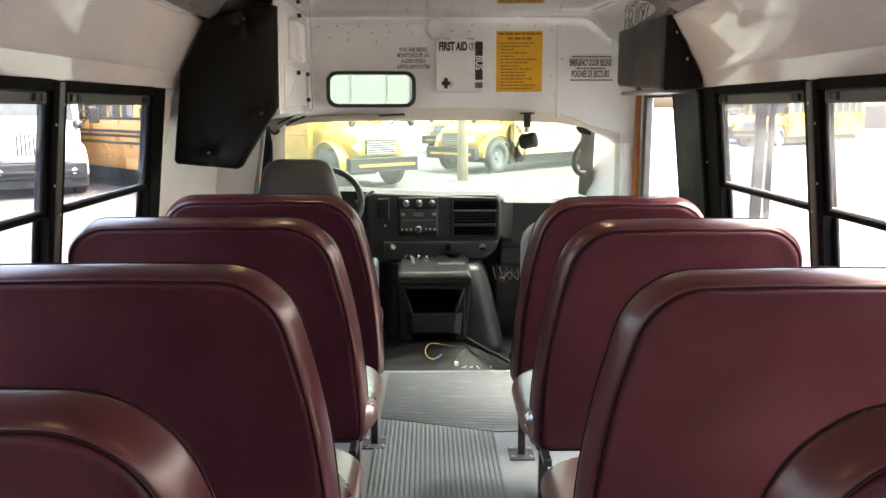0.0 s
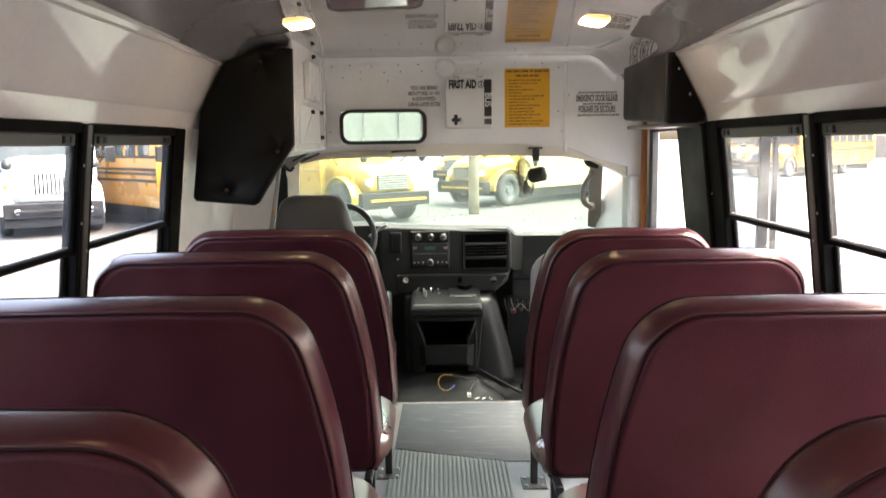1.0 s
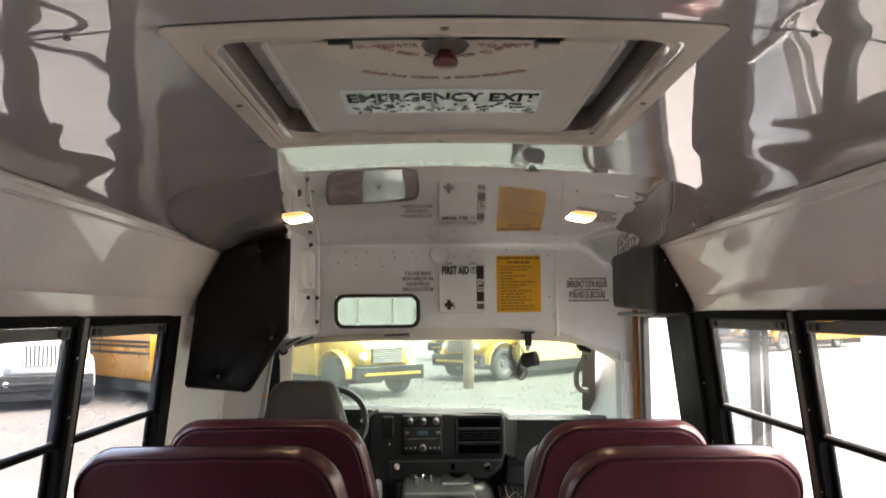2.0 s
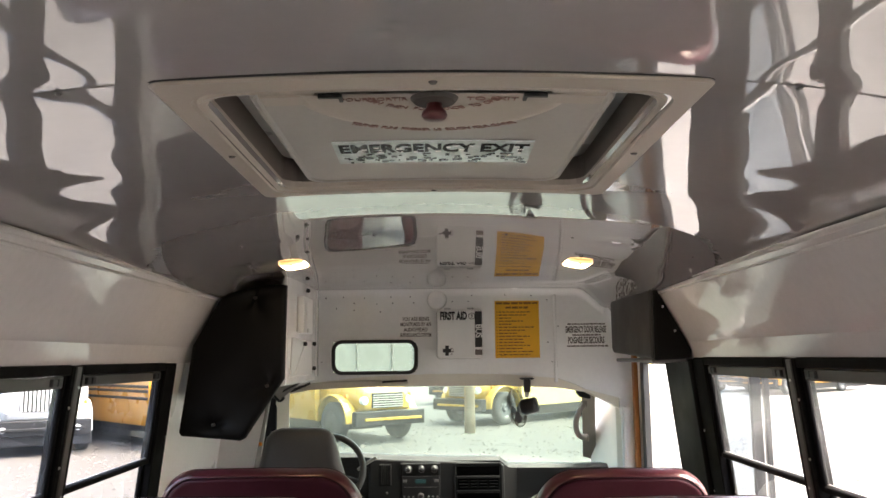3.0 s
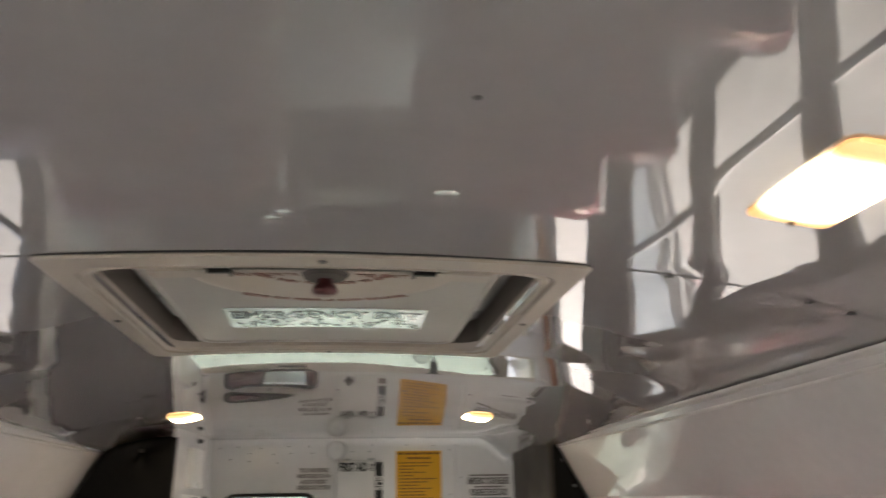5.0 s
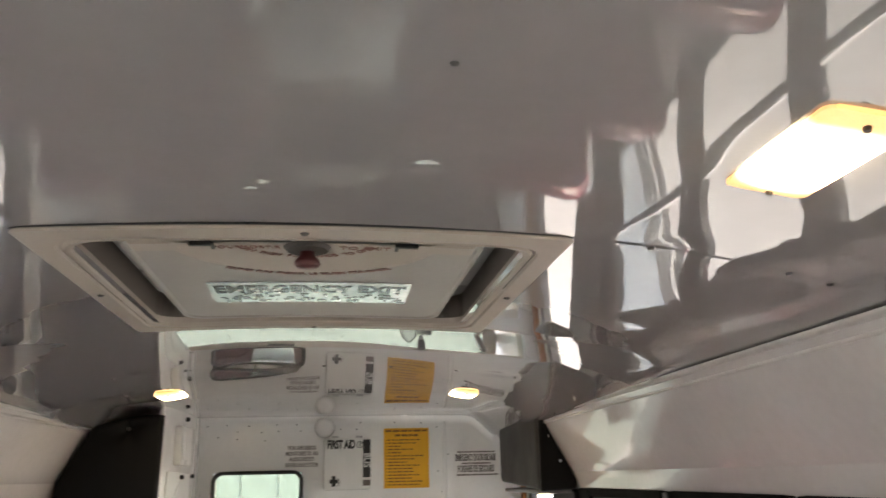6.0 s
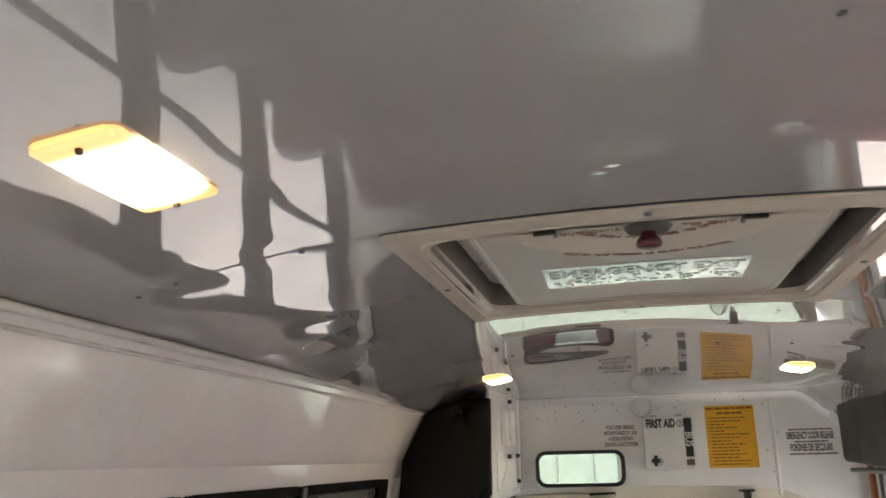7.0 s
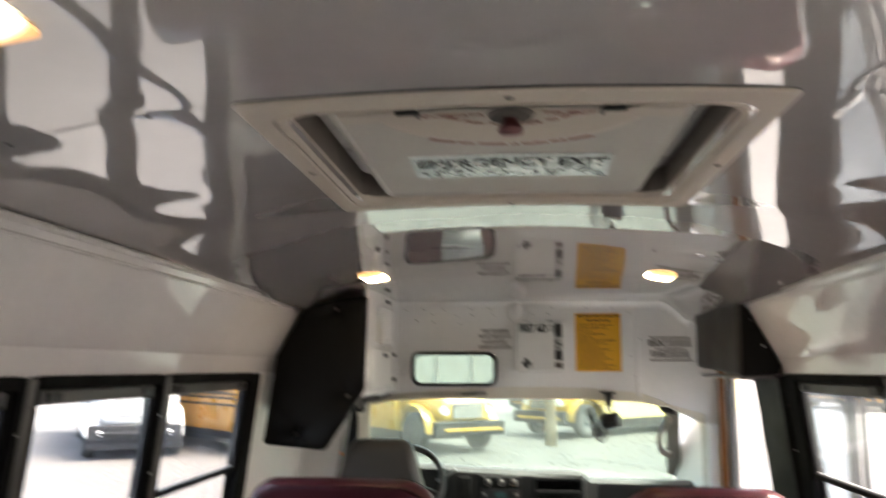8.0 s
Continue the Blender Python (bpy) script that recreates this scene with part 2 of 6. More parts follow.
M_DOORGLASS = glass_mat("door_glass", (0.70, 0.76, 0.81), 0.002)
M_GRAVEL = mat("gravel", (0.072, 0.068, 0.065), 0.9, vary=0.4, scale=0.35, fine=14, bump=0.6, bump_scale=16, other=(0.040, 0.037, 0.035))


def darker_patch(m, centre, size, patch_col):
    """Adds a ragged patch of a darker colour to the ground."""
    nt = m.node_tree
    b = nt.nodes["Principled BSDF"]
    tc = nt.nodes.new("ShaderNodeTexCoord")
    mp = nt.nodes.new("ShaderNodeMapping")
    mp.vector_type = "TEXTURE"
    mp.inputs["Location"].default_value = (*centre, 0)
    mp.inputs["Scale"].default_value = (*size, 100.0)
    ln = nt.nodes.new("ShaderNodeVectorMath")
    ln.operation = "LENGTH"
    nz = nt.nodes.new("ShaderNodeTexNoise")
    nz.inputs["Scale"].default_value = 0.5
    nz.inputs["Detail"].default_value = 7.0
    nt.links.new(tc.outputs["Object"], mp.inputs["Vector"])
    nt.links.new(tc.outputs["Object"], nz.inputs["Vector"])
    nt.links.new(mp.outputs["Vector"], ln.inputs[0])
    add = nt.nodes.new("ShaderNodeMath")
    add.operation = "MULTIPLY_ADD"
    nt.links.new(nz.outputs["Fac"], add.inputs[0])
    add.inputs[1].default_value = 0.9
    nt.links.new(ln.outputs["Value"], add.inputs[2])
    rp = nt.nodes.new("ShaderNodeMapRange")
    rp.inputs["From Min"].default_value, rp.inputs["From Max"].default_value = 1.22, 1.55
    rp.inputs["To Min"].default_value, rp.inputs["To Max"].default_value = 0.9, 0.0
    nt.links.new(add.outputs[0], rp.inputs["Value"])
    mx = nt.nodes.new("ShaderNodeMix")
    mx.data_type = "RGBA"
    nt.links.new(rp.outputs["Result"], mx.inputs["Factor"])
    nt.links.new(b.inputs["Base Color"].links[0].from_socket, mx.inputs["A"])
    mx.inputs["B"].default_value = (*patch_col, 1)
    nt.links.new(mx.outputs["Result"], b.inputs["Base Color"])


darker_patch(M_GRAVEL, (-11.5, 20.0), (10.0, 15.0), (0.021, 0.0178, 0.0155))
darker_patch(M_GRAVEL, (1.0, 27.0), (8.0, 11.0), (0.034, 0.034, 0.032))
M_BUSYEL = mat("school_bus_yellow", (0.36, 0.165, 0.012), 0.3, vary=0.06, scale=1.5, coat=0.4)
# lighter copy of the yellow: bright daylight on the hoods, put into the paint
M_BUSYEL2 = mat("school_bus_sunlit_yellow", (0.47, 0.290, 0.030), 0.3, vary=0.06, scale=1.5, coat=0.4)
# pale copy of the yellow, for a body side whitened by direct sun
M_BUSPALE = mat("sun_glare_bus_yellow", (0.62, 0.49, 0.20), 0.4, vary=0.06, scale=1.5)
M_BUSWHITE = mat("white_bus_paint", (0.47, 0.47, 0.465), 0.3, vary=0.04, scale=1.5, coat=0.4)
M_BUSBLACK = mat("bus_black", (0.014, 0.014, 0.015), 0.55, spec=0.2, vary=0.2, scale=4)
M_BUSGLASS = mat("dark_bus_glass", (0.05, 0.06, 0.065), 0.08, vary=0.2)
M_TYRE = mat("tyre_rubber", (0.022, 0.023, 0.024), 0.8, vary=0.2, scale=5)
M_RIM = mat("wheel_rim_grey", (0.075, 0.08, 0.085), 0.5, vary=0.3, scale=6)
M_AMBER = mat("amber_lens", (0.8, 0.25, 0.02), 0.25)
M_HEADLAMP = mat("headlamp_glass", (0.75, 0.75, 0.72), 0.1)
M_POLE = mat("weathered_pole_wood", (0.42, 0.33, 0.22), 0.85, vary=0.3, scale=3, fine=30, bump=0.5, bump_scale=20)
M_HILL = mat("far_bare_trees", (0.20, 0.16, 0.13), 0.95, vary=0.35, scale=0.08, fine=1.5)


# ---- mesh helpers ----
def mesh_of(name, verts, faces, smooth=False):
    me = bpy.data.meshes.new(name)
    me.from_pydata([tuple(v) for v in verts], [], [tuple(f) for f in faces])
    bm = bmesh.new()
    bm.from_mesh(me)
    bmesh.ops.recalc_face_normals(bm, faces=bm.faces)
    bm.to_mesh(me)
    bm.free()
    if smooth:
        for p in me.polygons:
            p.use_smooth = True
    return me


def part(name, bm, material, parent=None, label="", smooth=False):
    """Links a bmesh (or mesh) as one object, under a thing if one is given."""
    if isinstance(bm, bmesh.types.BMesh):
        me = bpy.data.meshes.new(name)
        bm.to_mesh(me)
        bm.free()
    else:
        me = bm
    if smooth:
        for p in me.polygons:
            p.use_smooth = True
    if material is not None:
        me.materials.append(material)
    ob = new(name, me)
    if parent is not None:
        ob.parent = parent
    if label:
        ob["label"] = label
    return ob


def thing(name, label, category, group="", at=None):
    ob = new(name)
    ob.empty_display_size = 0.05
    if at is not None:
        ob.matrix_basis = at
    return tagged(ob, label, category, group)


def structure(name, bm, material, label="", parent=None, smooth=False):
    return tagged(part(name, bm, material, parent, smooth=smooth), label, "", "", "structure")


def boxes(*specs, bevel=0.0, segs=2):
    """One bmesh of boxes, each (x0, x1, y0, y1, z0, z1), with bevelled edges."""
    bm = bmesh.new()
    for x0, x1, y0, y1, z0, z1 in specs:
        vs = [bm.verts.new((x, y, z)) for x in (x0, x1) for y in (y0, y1) for z in (z0, z1)]
        for f in ((0, 1, 3, 2), (4, 6, 7, 5), (0, 4, 5, 1), (2, 3, 7, 6), (0, 2, 6, 4), (1, 5, 7, 3)):
            bm.faces.new([vs[i] for i in f])
    bmesh.ops.recalc_face_normals(bm, faces=bm.faces)
    if bevel:
        bmesh.ops.bevel(bm, geom=list(bm.edges), offset=bevel, segments=segs, profile=0.5, affect="EDGES")
    return bm


def prism(outline, depth, axis="y", at=0.0, bevel=0.0, segs=2):
    """A flat outline (pairs) drawn out along an axis: y takes (x, z), x takes (y, z), z takes (x, y)."""
    put = {"y": lambda a, b, d: (a, d, b), "x": lambda a, b, d: (d, a, b), "z": lambda a, b, d: (a, b, d)}[axis]
    bm = bmesh.new()
    lo = [bm.verts.new(put(a, b, at)) for a, b in outline]
    hi = [bm.verts.new(put(a, b, at + depth)) for a, b in outline]
    n = len(outline)
    bm.faces.new(lo)
    bm.faces.new(hi[::-1])
    for i in range(n):
        bm.faces.new((lo[i], lo[(i + 1) % n], hi[(i + 1) % n], hi[i]))
    bmesh.ops.recalc_face_normals(bm, faces=bm.faces)
    if bevel:
        bmesh.ops.bevel(bm, geom=list(bm.edges), offset=bevel, segments=segs, profile=0.5, affect="EDGES")
    return bm


def ring_loft(rings, close_ends=True, closed=True):
    """A skin through rings of equal length."""
    n = len(rings[0])
    verts = [v for r in rings for v in r]
    faces = []
    for k in range(len(rings) - 1):
        for i in range(n if closed else n - 1):
            j = (i + 1) % n
            faces.append((k * n + i, k * n + j, (k + 1) * n + j, (k + 1) * n + i))
    if close_ends:
        faces.append(tuple(range(n))[::-1])
        faces.append(tuple((len(rings) - 1) * n + i for i in range(n)))
    return mesh_of("loft", verts, faces)


def tube(points, r, sides=8, closed=False):
    """A round tube along a line of points."""
    pts = [Vector(p) for p in points]
    n = len(pts)
    rings = []
    up = Vector((0.13, 0.29, 0.95)).normalized()
    for i, p in enumerate(pts):
        a = pts[(i - 1) % n] if closed or i > 0 else p
        b = pts[(i + 1) % n] if closed or i < n - 1 else p
        d = (b - a).normalized()
        u = up - d * up.dot(d)
        if u.length < 0.05:
            u = Vector((1, 0, 0)) - d * d.x
        u.normalize()
        w = d.cross(u)
        rings.append([p + (u * math.cos(2 * math.pi * k / sides) + w * math.sin(2 * math.pi * k / sides)) * r for k in range(sides)])
    if closed:
        rings.append(rings[0])
    return ring_loft(rings, close_ends=not closed)


def lathe(profile, n=24, axis="z", at=(0, 0, 0), caps=True):
    """A turned solid from (radius, height) pairs."""
    rings = []
    for r, h in profile:
        ring = []
        for k in range(n):
            a = 2 * math.pi * k / n
            c, s = r * math.cos(a), r * math.sin(a)
            v = {"z": (c, s, h), "y": (c, h, s), "x": (h, c, s)}[axis]
            ring.append((v[0] + at[0], v[1] + at[1], v[2] + at[2]))
        rings.append(ring)
    return ring_loft(rings, caps)


def smooth_line(points, per=8, closed=False):
    """A Catmull-Rom line through the points."""
    p = [Vector(q) for q in points]
    n = len(p)
    out = []
    for i in range(n if closed else n - 1):
        a = p[(i - 1) % n] if closed or i > 0 else p[0] * 2 - p[1]
        b, c = p[i], p[(i + 1) % n]
        d = p[(i + 2) % n] if closed or i + 2 < n else p[-1] * 2 - p[-2]
        for k in range(per):
            t = k / per
            out.append(0.5 * ((2 * b) + (c - a) * t + (2 * a - 5 * b + 4 * c - d) * t * t + (3 * b - a - 3 * c + d) * t ** 3))
    if not closed:
        out.append(p[-1])
    return out


def round_rect(w, h, r, n=5, cx=0.0, cz=0.0):
    """The outline of a rectangle with rounded corners."""
    out = []
    for sx, sz, a0 in ((1, 1, 0), (-1, 1, 90), (-1, -1, 180), (1, -1, 270)):
        for k in range(n + 1):
            a = radians(a0 + 90 * k / n)
            out.append((cx + sx * (w / 2 - r) + r * math.cos(a), cz + sz * (h / 2 - r) + r * math.sin(a)))
    return out


def writing(body, size, material, parent, m, name="lettering", squeeze=1.0, lift=0.0006, bold=0.0):
    """Words as a flat mesh; they lie in the local xy plane of m, centred."""
    cu = bpy.data.curves.new("words", "FONT")
    cu.body = body
    cu.size = size
    cu.align_x, cu.align_y = "CENTER", "CENTER"
    cu.extrude = lift
    cu.offset = bold * size
    tmp = new("words", cu)
    bpy.context.view_layer.update()
    me = bpy.data.meshes.new_from_object(tmp.evaluated_get(bpy.context.evaluated_depsgraph_get()))
    bpy.data.objects.remove(tmp)
    me.materials.clear()
    me.transform(m @ Matrix.Diagonal((squeeze, 1, 1, 1)))
    return part(name, me, material, parent)


def facing_back(x, y, z):
    """A sheet that is read from behind it, looking ahead: x right, y up, its front towards the rear."""
    return Matrix.Translation((x, y, z)) @ Matrix.Rotation(radians(90), 4, "X")


# ---- the bus body: floor, walls, ceiling ----
REAR, FRONT = -2.3, 4.53
GROUND = -0.70


def smooth_step(v):
    v = min(1.0, max(0.0, v))
    return v * v * (3 - 2 * v)


def ceil_z(x, y):
    """The ceiling's crown: highest along the middle, falling a little towards the front."""
    flat = 0.95 * min(1.0, max(0.0, (y - 2.9) / 1.3)) * smooth_step((0.965 - abs(x)) / 0.17)
    return 1.950 - (0.070 * x * x + 0.062 * x ** 4) * (1 - flat) - 0.022 * min(1.35, max(0.0, y - 1.95)) - 0.015 * min(0.35, max(0.0, y - 1.9)) - 0.008 * max(0.0, y - 3.3)


floor = structure("floor", boxes((-1.36, 1.36, REAR, 4.275, -0.05, 0.0)), M_FLOOR, "worn grey vinyl bus floor, scuffed in the aisle")

# smooth mat between the ribbed aisle runner and the cab step
structure("floor_mat", prism([(-0.262, 3.612), (0.262, 3.437), (0.53, 3.44), (0.53, 4.268), (-0.262, 4.268)], 0.004, "z", 0.0005), M_FLOOR2,
          "scratched smooth grey rubber floor mat", floor)

# ribbed runner: a base sheet and its ribs
structure("aisle_runner", prism([(-0.272, REAR), (0.258, REAR), (0.258, 3.432), (-0.272, 3.606)], 0.003, "z", 0.0005), M_RIB,
          "ribbed grey rubber aisle runner", floor)
verts, faces = [], []
for i in range(27):
    x = -0.262 + i * 0.0197
    y1 = 3.603 - (x + 0.272) / 0.53 * 0.174
    k = len(verts)
    for yy in (REAR, y1):
        for dx, z in ((-0.0066, 0.003), (-0.0042, 0.0068), (0.0042, 0.0068), (0.0066, 0.003)):
            verts.append((x + dx, yy, z))
    for a in range(3):
        faces.append((k + a, k + a + 1, k + a + 5, k + a + 4))
    faces.append((k + 4, k + 5, k + 6, k + 7))
structure("ribs", mesh_of("ribs", verts, faces), M_RIB, "", floor)

# fine cross ribs of the front mat
verts, faces = [], []
for i in range(44):
    y = 3.462 + i * 0.0184
    x0 = -0.258 if y > 3.612 else 0.262 - (y - 3.437) / 0.175 * 0.524
    k = len(verts)
    for xx in (max(-0.258, x0 + 0.004), 0.526):
        for dy, z in ((-0.0066, 0.0045), (-0.003, 0.0066), (0.003, 0.0066), (0.0066, 0.0045)):
            verts.append((xx, y + dy, z))
    for a in range(3):
        faces.append((k + a, k + a + 1, k + a + 5, k + a + 4))
structure("mat_ribs", mesh_of("mat_ribs", verts, faces), M_FLOOR2, "", floor)

# metal edge strips of the runner and of the step
structure("trim", prism([(-0.292, 3.40), (-0.266, 3.40), (-0.250, 4.27), (-0.276, 4.27)], 0.006, "z", 0.001, 0.002), M_TRIM, "worn aluminium floor edge strip", floor)
structure("trim", boxes((-0.30, 0.55, 4.262, 4.285, -0.01, 0.008), bevel=0.003), M_TRIM, "aluminium nosing of the step", floor)

# cab floor: black rubber, rising over the engine hump
verts, faces = [], []
NX, NY = 72, 40
for j in range(NY + 1):
    for i in range(NX + 1):
        x = -1.12 + 2.24 * i / NX
        y = 4.284 + 1.0 * j / NY
        hump = max(0.0, 1 - (abs(x + 0.02) / 0.36) ** 3)
        z = 0.0 + 0.10 * hump * min(1.0, (y - 4.284) / 0.30) - 0.02
        z += 0.013 * noise.noise(Vector((x * 5, y * 5, 0.3))) + 0.007 * noise.noise(Vector((x * 13, y * 17, 2.3)))
        verts.append((x, y, z))
for j in range(NY):
    for i in range(NX):
        a = j * (NX + 1) + i
        faces.append((a, a + 1, a + NX + 2, a + NX + 1))
structure("cab_floor", mesh_of("cab_floor", verts, faces, True), M_CABFLOOR, "creased black rubber cab floor")


def lean_out(root, s):
    """The side walls spread outwards below the window heads."""
    shear = Matrix(((1, 0, -s * 0.115, s * 0.115 * 1.505), (0, 1, 0, 0), (0, 0, 1, 0), (0, 0, 0, 1)))
    for o in (root, *root.children_recursive):
        if o.type == "MESH":
            for v in o.data.vertices:
                if v.co.z < 1.505:
                    v.co = shear @ v.co


def side_wall(side, name, front_end, openings):
    """A side wall with its window openings; side is -1 or 1."""
    s = side
    wall = structure(name, boxes((min(s * 1.13, s * 1.17), max(s * 1.13, s * 1.17), REAR, front_end, 0.0, 0.70)), M_WALL, "off-white painted bus side wall")
    a, b = min(s * 1.13, s * 1.17), max(s * 1.13, s * 1.17)
    structure("wall_header", boxes((a, b, REAR, front_end, 1.507, 1.60)), M_WALL, "", wall)
    y0 = REAR
    for lo, hi in openings:
        if lo > y0 + 0.001:
            structure("wall_post", boxes((a, b, y0, lo, 0.70, 1.507)), M_WALL, "", wall)
        y0 = hi
    if front_end > y0 + 0.001:
        structure("wall_post", boxes((a, b, y0, front_end, 0.70, 1.507)), M_WALL, "", wall)
    return wall


EDGES = [2.48 - 0.75 * k for k in range(6)]
left_open = sorted([(2.495, 3.445)] + [(EDGES[k + 1] + 0.015, EDGES[k] - 0.015) for k in range(5)])
right_open = sorted([(2.495, 3.445)] + [(EDGES[k + 1] + 0.015, EDGES[k] - 0.015) for k in range(5)])
wall_left = side_wall(-1, "wall_left", 4.50, left_open)
wall_right = side_wall(1, "wall_right", 3.80, right_open)
for s in (-1, 1):
    for e in EDGES[:5]:
        x0, x1 = sorted((s * 1.108, s * 1.129))
        post = structure("window_post", boxes((x0, x1, e - 0.017, e + 0.017, 0.70, 1.505), bevel=0.003), M_GREY_AL, "grey metal window post", wall_left if s < 0 else wall_right)
        for z in (1.44, 1.11):
            structure("screw", lathe([(0.0, 0.0), (0.005, 0.0), (0.004, 0.003), (0.0, 0.0035)], 8, "x", (s * 1.108 - s * 0.0035 if s < 0 else s * 1.108 - 0.0035, e, z)), M_STEEL, "", post)


def bus_window(name, s, y0, y1, jamb=0.0):
    """A split-sash side window in black aluminium. jamb: extra width of the black end jamb towards the front."""
    win = tagged(new(name), "black aluminium split-sash bus window with dusty glass", "", "", "structure")
    xi, xo = s * 1.112, s * 1.165

    def bar(nm, ya, yb, za, zb, ia=xi, oa=xo, m=M_BLACK_AL, bv=0.004, parent=win):
        return part(nm, boxes((min(ia, oa), max(ia, oa), ya, yb, za, zb), bevel=bv, segs=1), m, parent)
    yj = y1 - jamb
    bar("frame_stile", y0, y0 + 0.028, 0.705, 1.509)
    bar("frame_stile", yj - 0.03, y1, 0.705, 1.509)
    bar("frame_head", y0 + 0.028, yj - 0.03, 1.478, 1.511)
    bar("frame_sill", y0 + 0.028, yj - 0.03, 0.705, 0.735)
    a, b = y0 + 0.029, yj - 0.031
    up = bar("upper_sash", a, a + 0.020, 1.105, 1.477, s * 1.124, s * 1.142)
    bar("sash_stile", b - 0.020, b, 1.105, 1.477, s * 1.124, s * 1.142, parent=up)
    bar("sash_head", a + 0.02, b - 0.02, 1.440, 1.477, s * 1.124, s * 1.142, M_GREY_AL, parent=up)
    bar("meeting_rail", a + 0.02, b - 0.02, 1.105, 1.127, s * 1.122, s * 1.142, parent=up)
    # added pale strip that imitates daylight along the rail's top edge
    bar("rail_cap", a + 0.02, b - 0.02, 1.1275, 1.1315, s * 1.1345, s * 1.1405, M_TRIM, 0.001, up)
    for yy in (a + 0.075, b - 0.075):
        bar("latch", yy - 0.034, yy - 0.004, 1.447, 1.470, s * 1.114, s * 1.126, M_LATCH, 0.002, up)
        bar("latch", yy + 0.004, yy + 0.030, 1.447, 1.470, s * 1.114, s * 1.126, M_LATCH, 0.002, up)
    low = bar("lower_sash", a, a + 0.018, 0.736, 1.104, s * 1.144, s * 1.160)
    bar("sash_stile", b - 0.018, b, 0.736, 1.104, s * 1.144, s * 1.160, parent=low)
    bar("sash_foot", a + 0.018, b - 0.018, 0.736, 0.762, s * 1.144, s * 1.160, parent=low)
    for nm, za, zb, x in (("upper_pane", 1.125, 1.444, s * 1.133), ("lower_pane", 0.758, 1.108, s * 1.152)):
        p = part(nm, mesh_of("pane", [(x, a + 0.016, za), (x, b - 0.016, za), (x, b - 0.016, zb), (x, a + 0.016, zb)], [(0, 1, 2, 3)]), M_GLASS, win)
        p.visible_shadow = False
    for z in (1.20, 1.38, 0.95):
        part("screw", lathe([(0.0, 0.0), (0.005, 0.0), (0.004, -s * 0.003), (0.0, -s * 0.0035)], 8, "x", (xi, y1 - 0.014, z)), M_STEEL, win)
    return win


k = 1
for lo, hi in left_open[::-1]:
    lean_out(bus_window("window_%d" % k, -1, lo, hi, 0.105 if hi > 3 else 0.0), -1)
    k += 1
for lo, hi in right_open[::-1]:
    lean_out(bus_window("window_%d" % k, 1, lo, hi, 0.11 if hi > 3 else 0.0), 1)
    k += 1
lean_out(wall_left, -1)
lean_out(wall_right, 1)

# cove panels between the window header and the ceiling, and the moulding between them
for s in (-1, 1):
    cove = [(1.122, 1.510), (1.102, 1.578), (1.092, 1.590), (1.0722, 1.627), (1.0472, 1.673), (1.0195, 1.723), (0.9915, 1.773), (0.962, 1.826)]
    ys = [REAR + (4.50 - REAR) * j / 60 for j in range(61)]
    verts, faces = [], []
    n = len(cove)
    for y in ys:
        for i, (x, z) in enumerate(cove):
            w = 0.0004 * noise.noise(Vector((s * 3.1, y * 2.2, z * 5))) if 2 < i < n - 1 else 0.0
            verts.append((s * (x + w), y, z + w))
        for x, z in cove[::-1]:
            verts.append((s * (x + 0.03), y, z + 0.02))
    m2 = 2 * n
    for j in range(len(ys) - 1):
        for i in range(m2):
            q = (i + 1) % m2
            faces.append((j * m2 + i, j * m2 + q, (j + 1) * m2 + q, (j + 1) * m2 + i))
    faces.append(tuple(range(m2)))
    faces.append(tuple((len(ys) - 1) * m2 + i for i in range(m2)))
    me = mesh_of("cove", verts, faces)
    for p in me.polygons:
        p.use_smooth = p.area < 0.2 and abs(p.normal.y) < 0.5
    me.set_sharp_from_angle(angle=radians(14))
    structure("cove_panel", me, M_COVE, "glossy off-white cove panel above the windows")
    for dx, dz, r in ((0.0, 0.0, 0.009), (0.022, -0.026, 0.005)):
        structure("moulding", tube([(s * (0.957 + dx), REAR, 1.826 + dz), (s * (0.957 + dx), 4.45, 1.826 + dz - 0.012)], r, 10), M_MOULD, "painted moulding along the ceiling edge", smooth=True)

# ceiling: glossy sheets, gently buckled, with two lapped seams
HX0, HX1, HY0, HY1 = -0.36, 0.36, 1.16, 1.89
xs = sorted(set([-0.962 + 1.924 * i / 76 for i in range(77)] + [HX0, HX1] + [-0.085 + 0.006 * i for i in range(22)] + [0.118 + 0.006 * i for i in range(14)]))
dents = [(-0.57, 1.06, 0.05, 0.0014), (-0.79, 1.13, 0.06, 0.0018), (0.57, 1.06, 0.05, 0.0014), (0.79, 1.13, 0.06, 0.0018), (-0.72, 1.62, 0.07, 0.0015),
         (0.72, 1.62, 0.07, 0.0015), (-0.58, 2.57, 0.05, 0.003), (0.60, 2.57, 0.05, 0.003), (-0.22, 0.72, 0.08, 0.002), (-0.26, 2.66, 0.17, 0.0026), (0.20, 0.70, 0.07, 0.002),
         (0.160, 0.832, 0.016, 0.0030), (-0.062, 0.94, 0.013, 0.0018), (-0.048, 0.915, 0.013, 0.0014), (0.135, 0.56, 0.03, 0.0012), (0.010, 0.54, 0.03, 0.0012)]
verts, faces = [], []
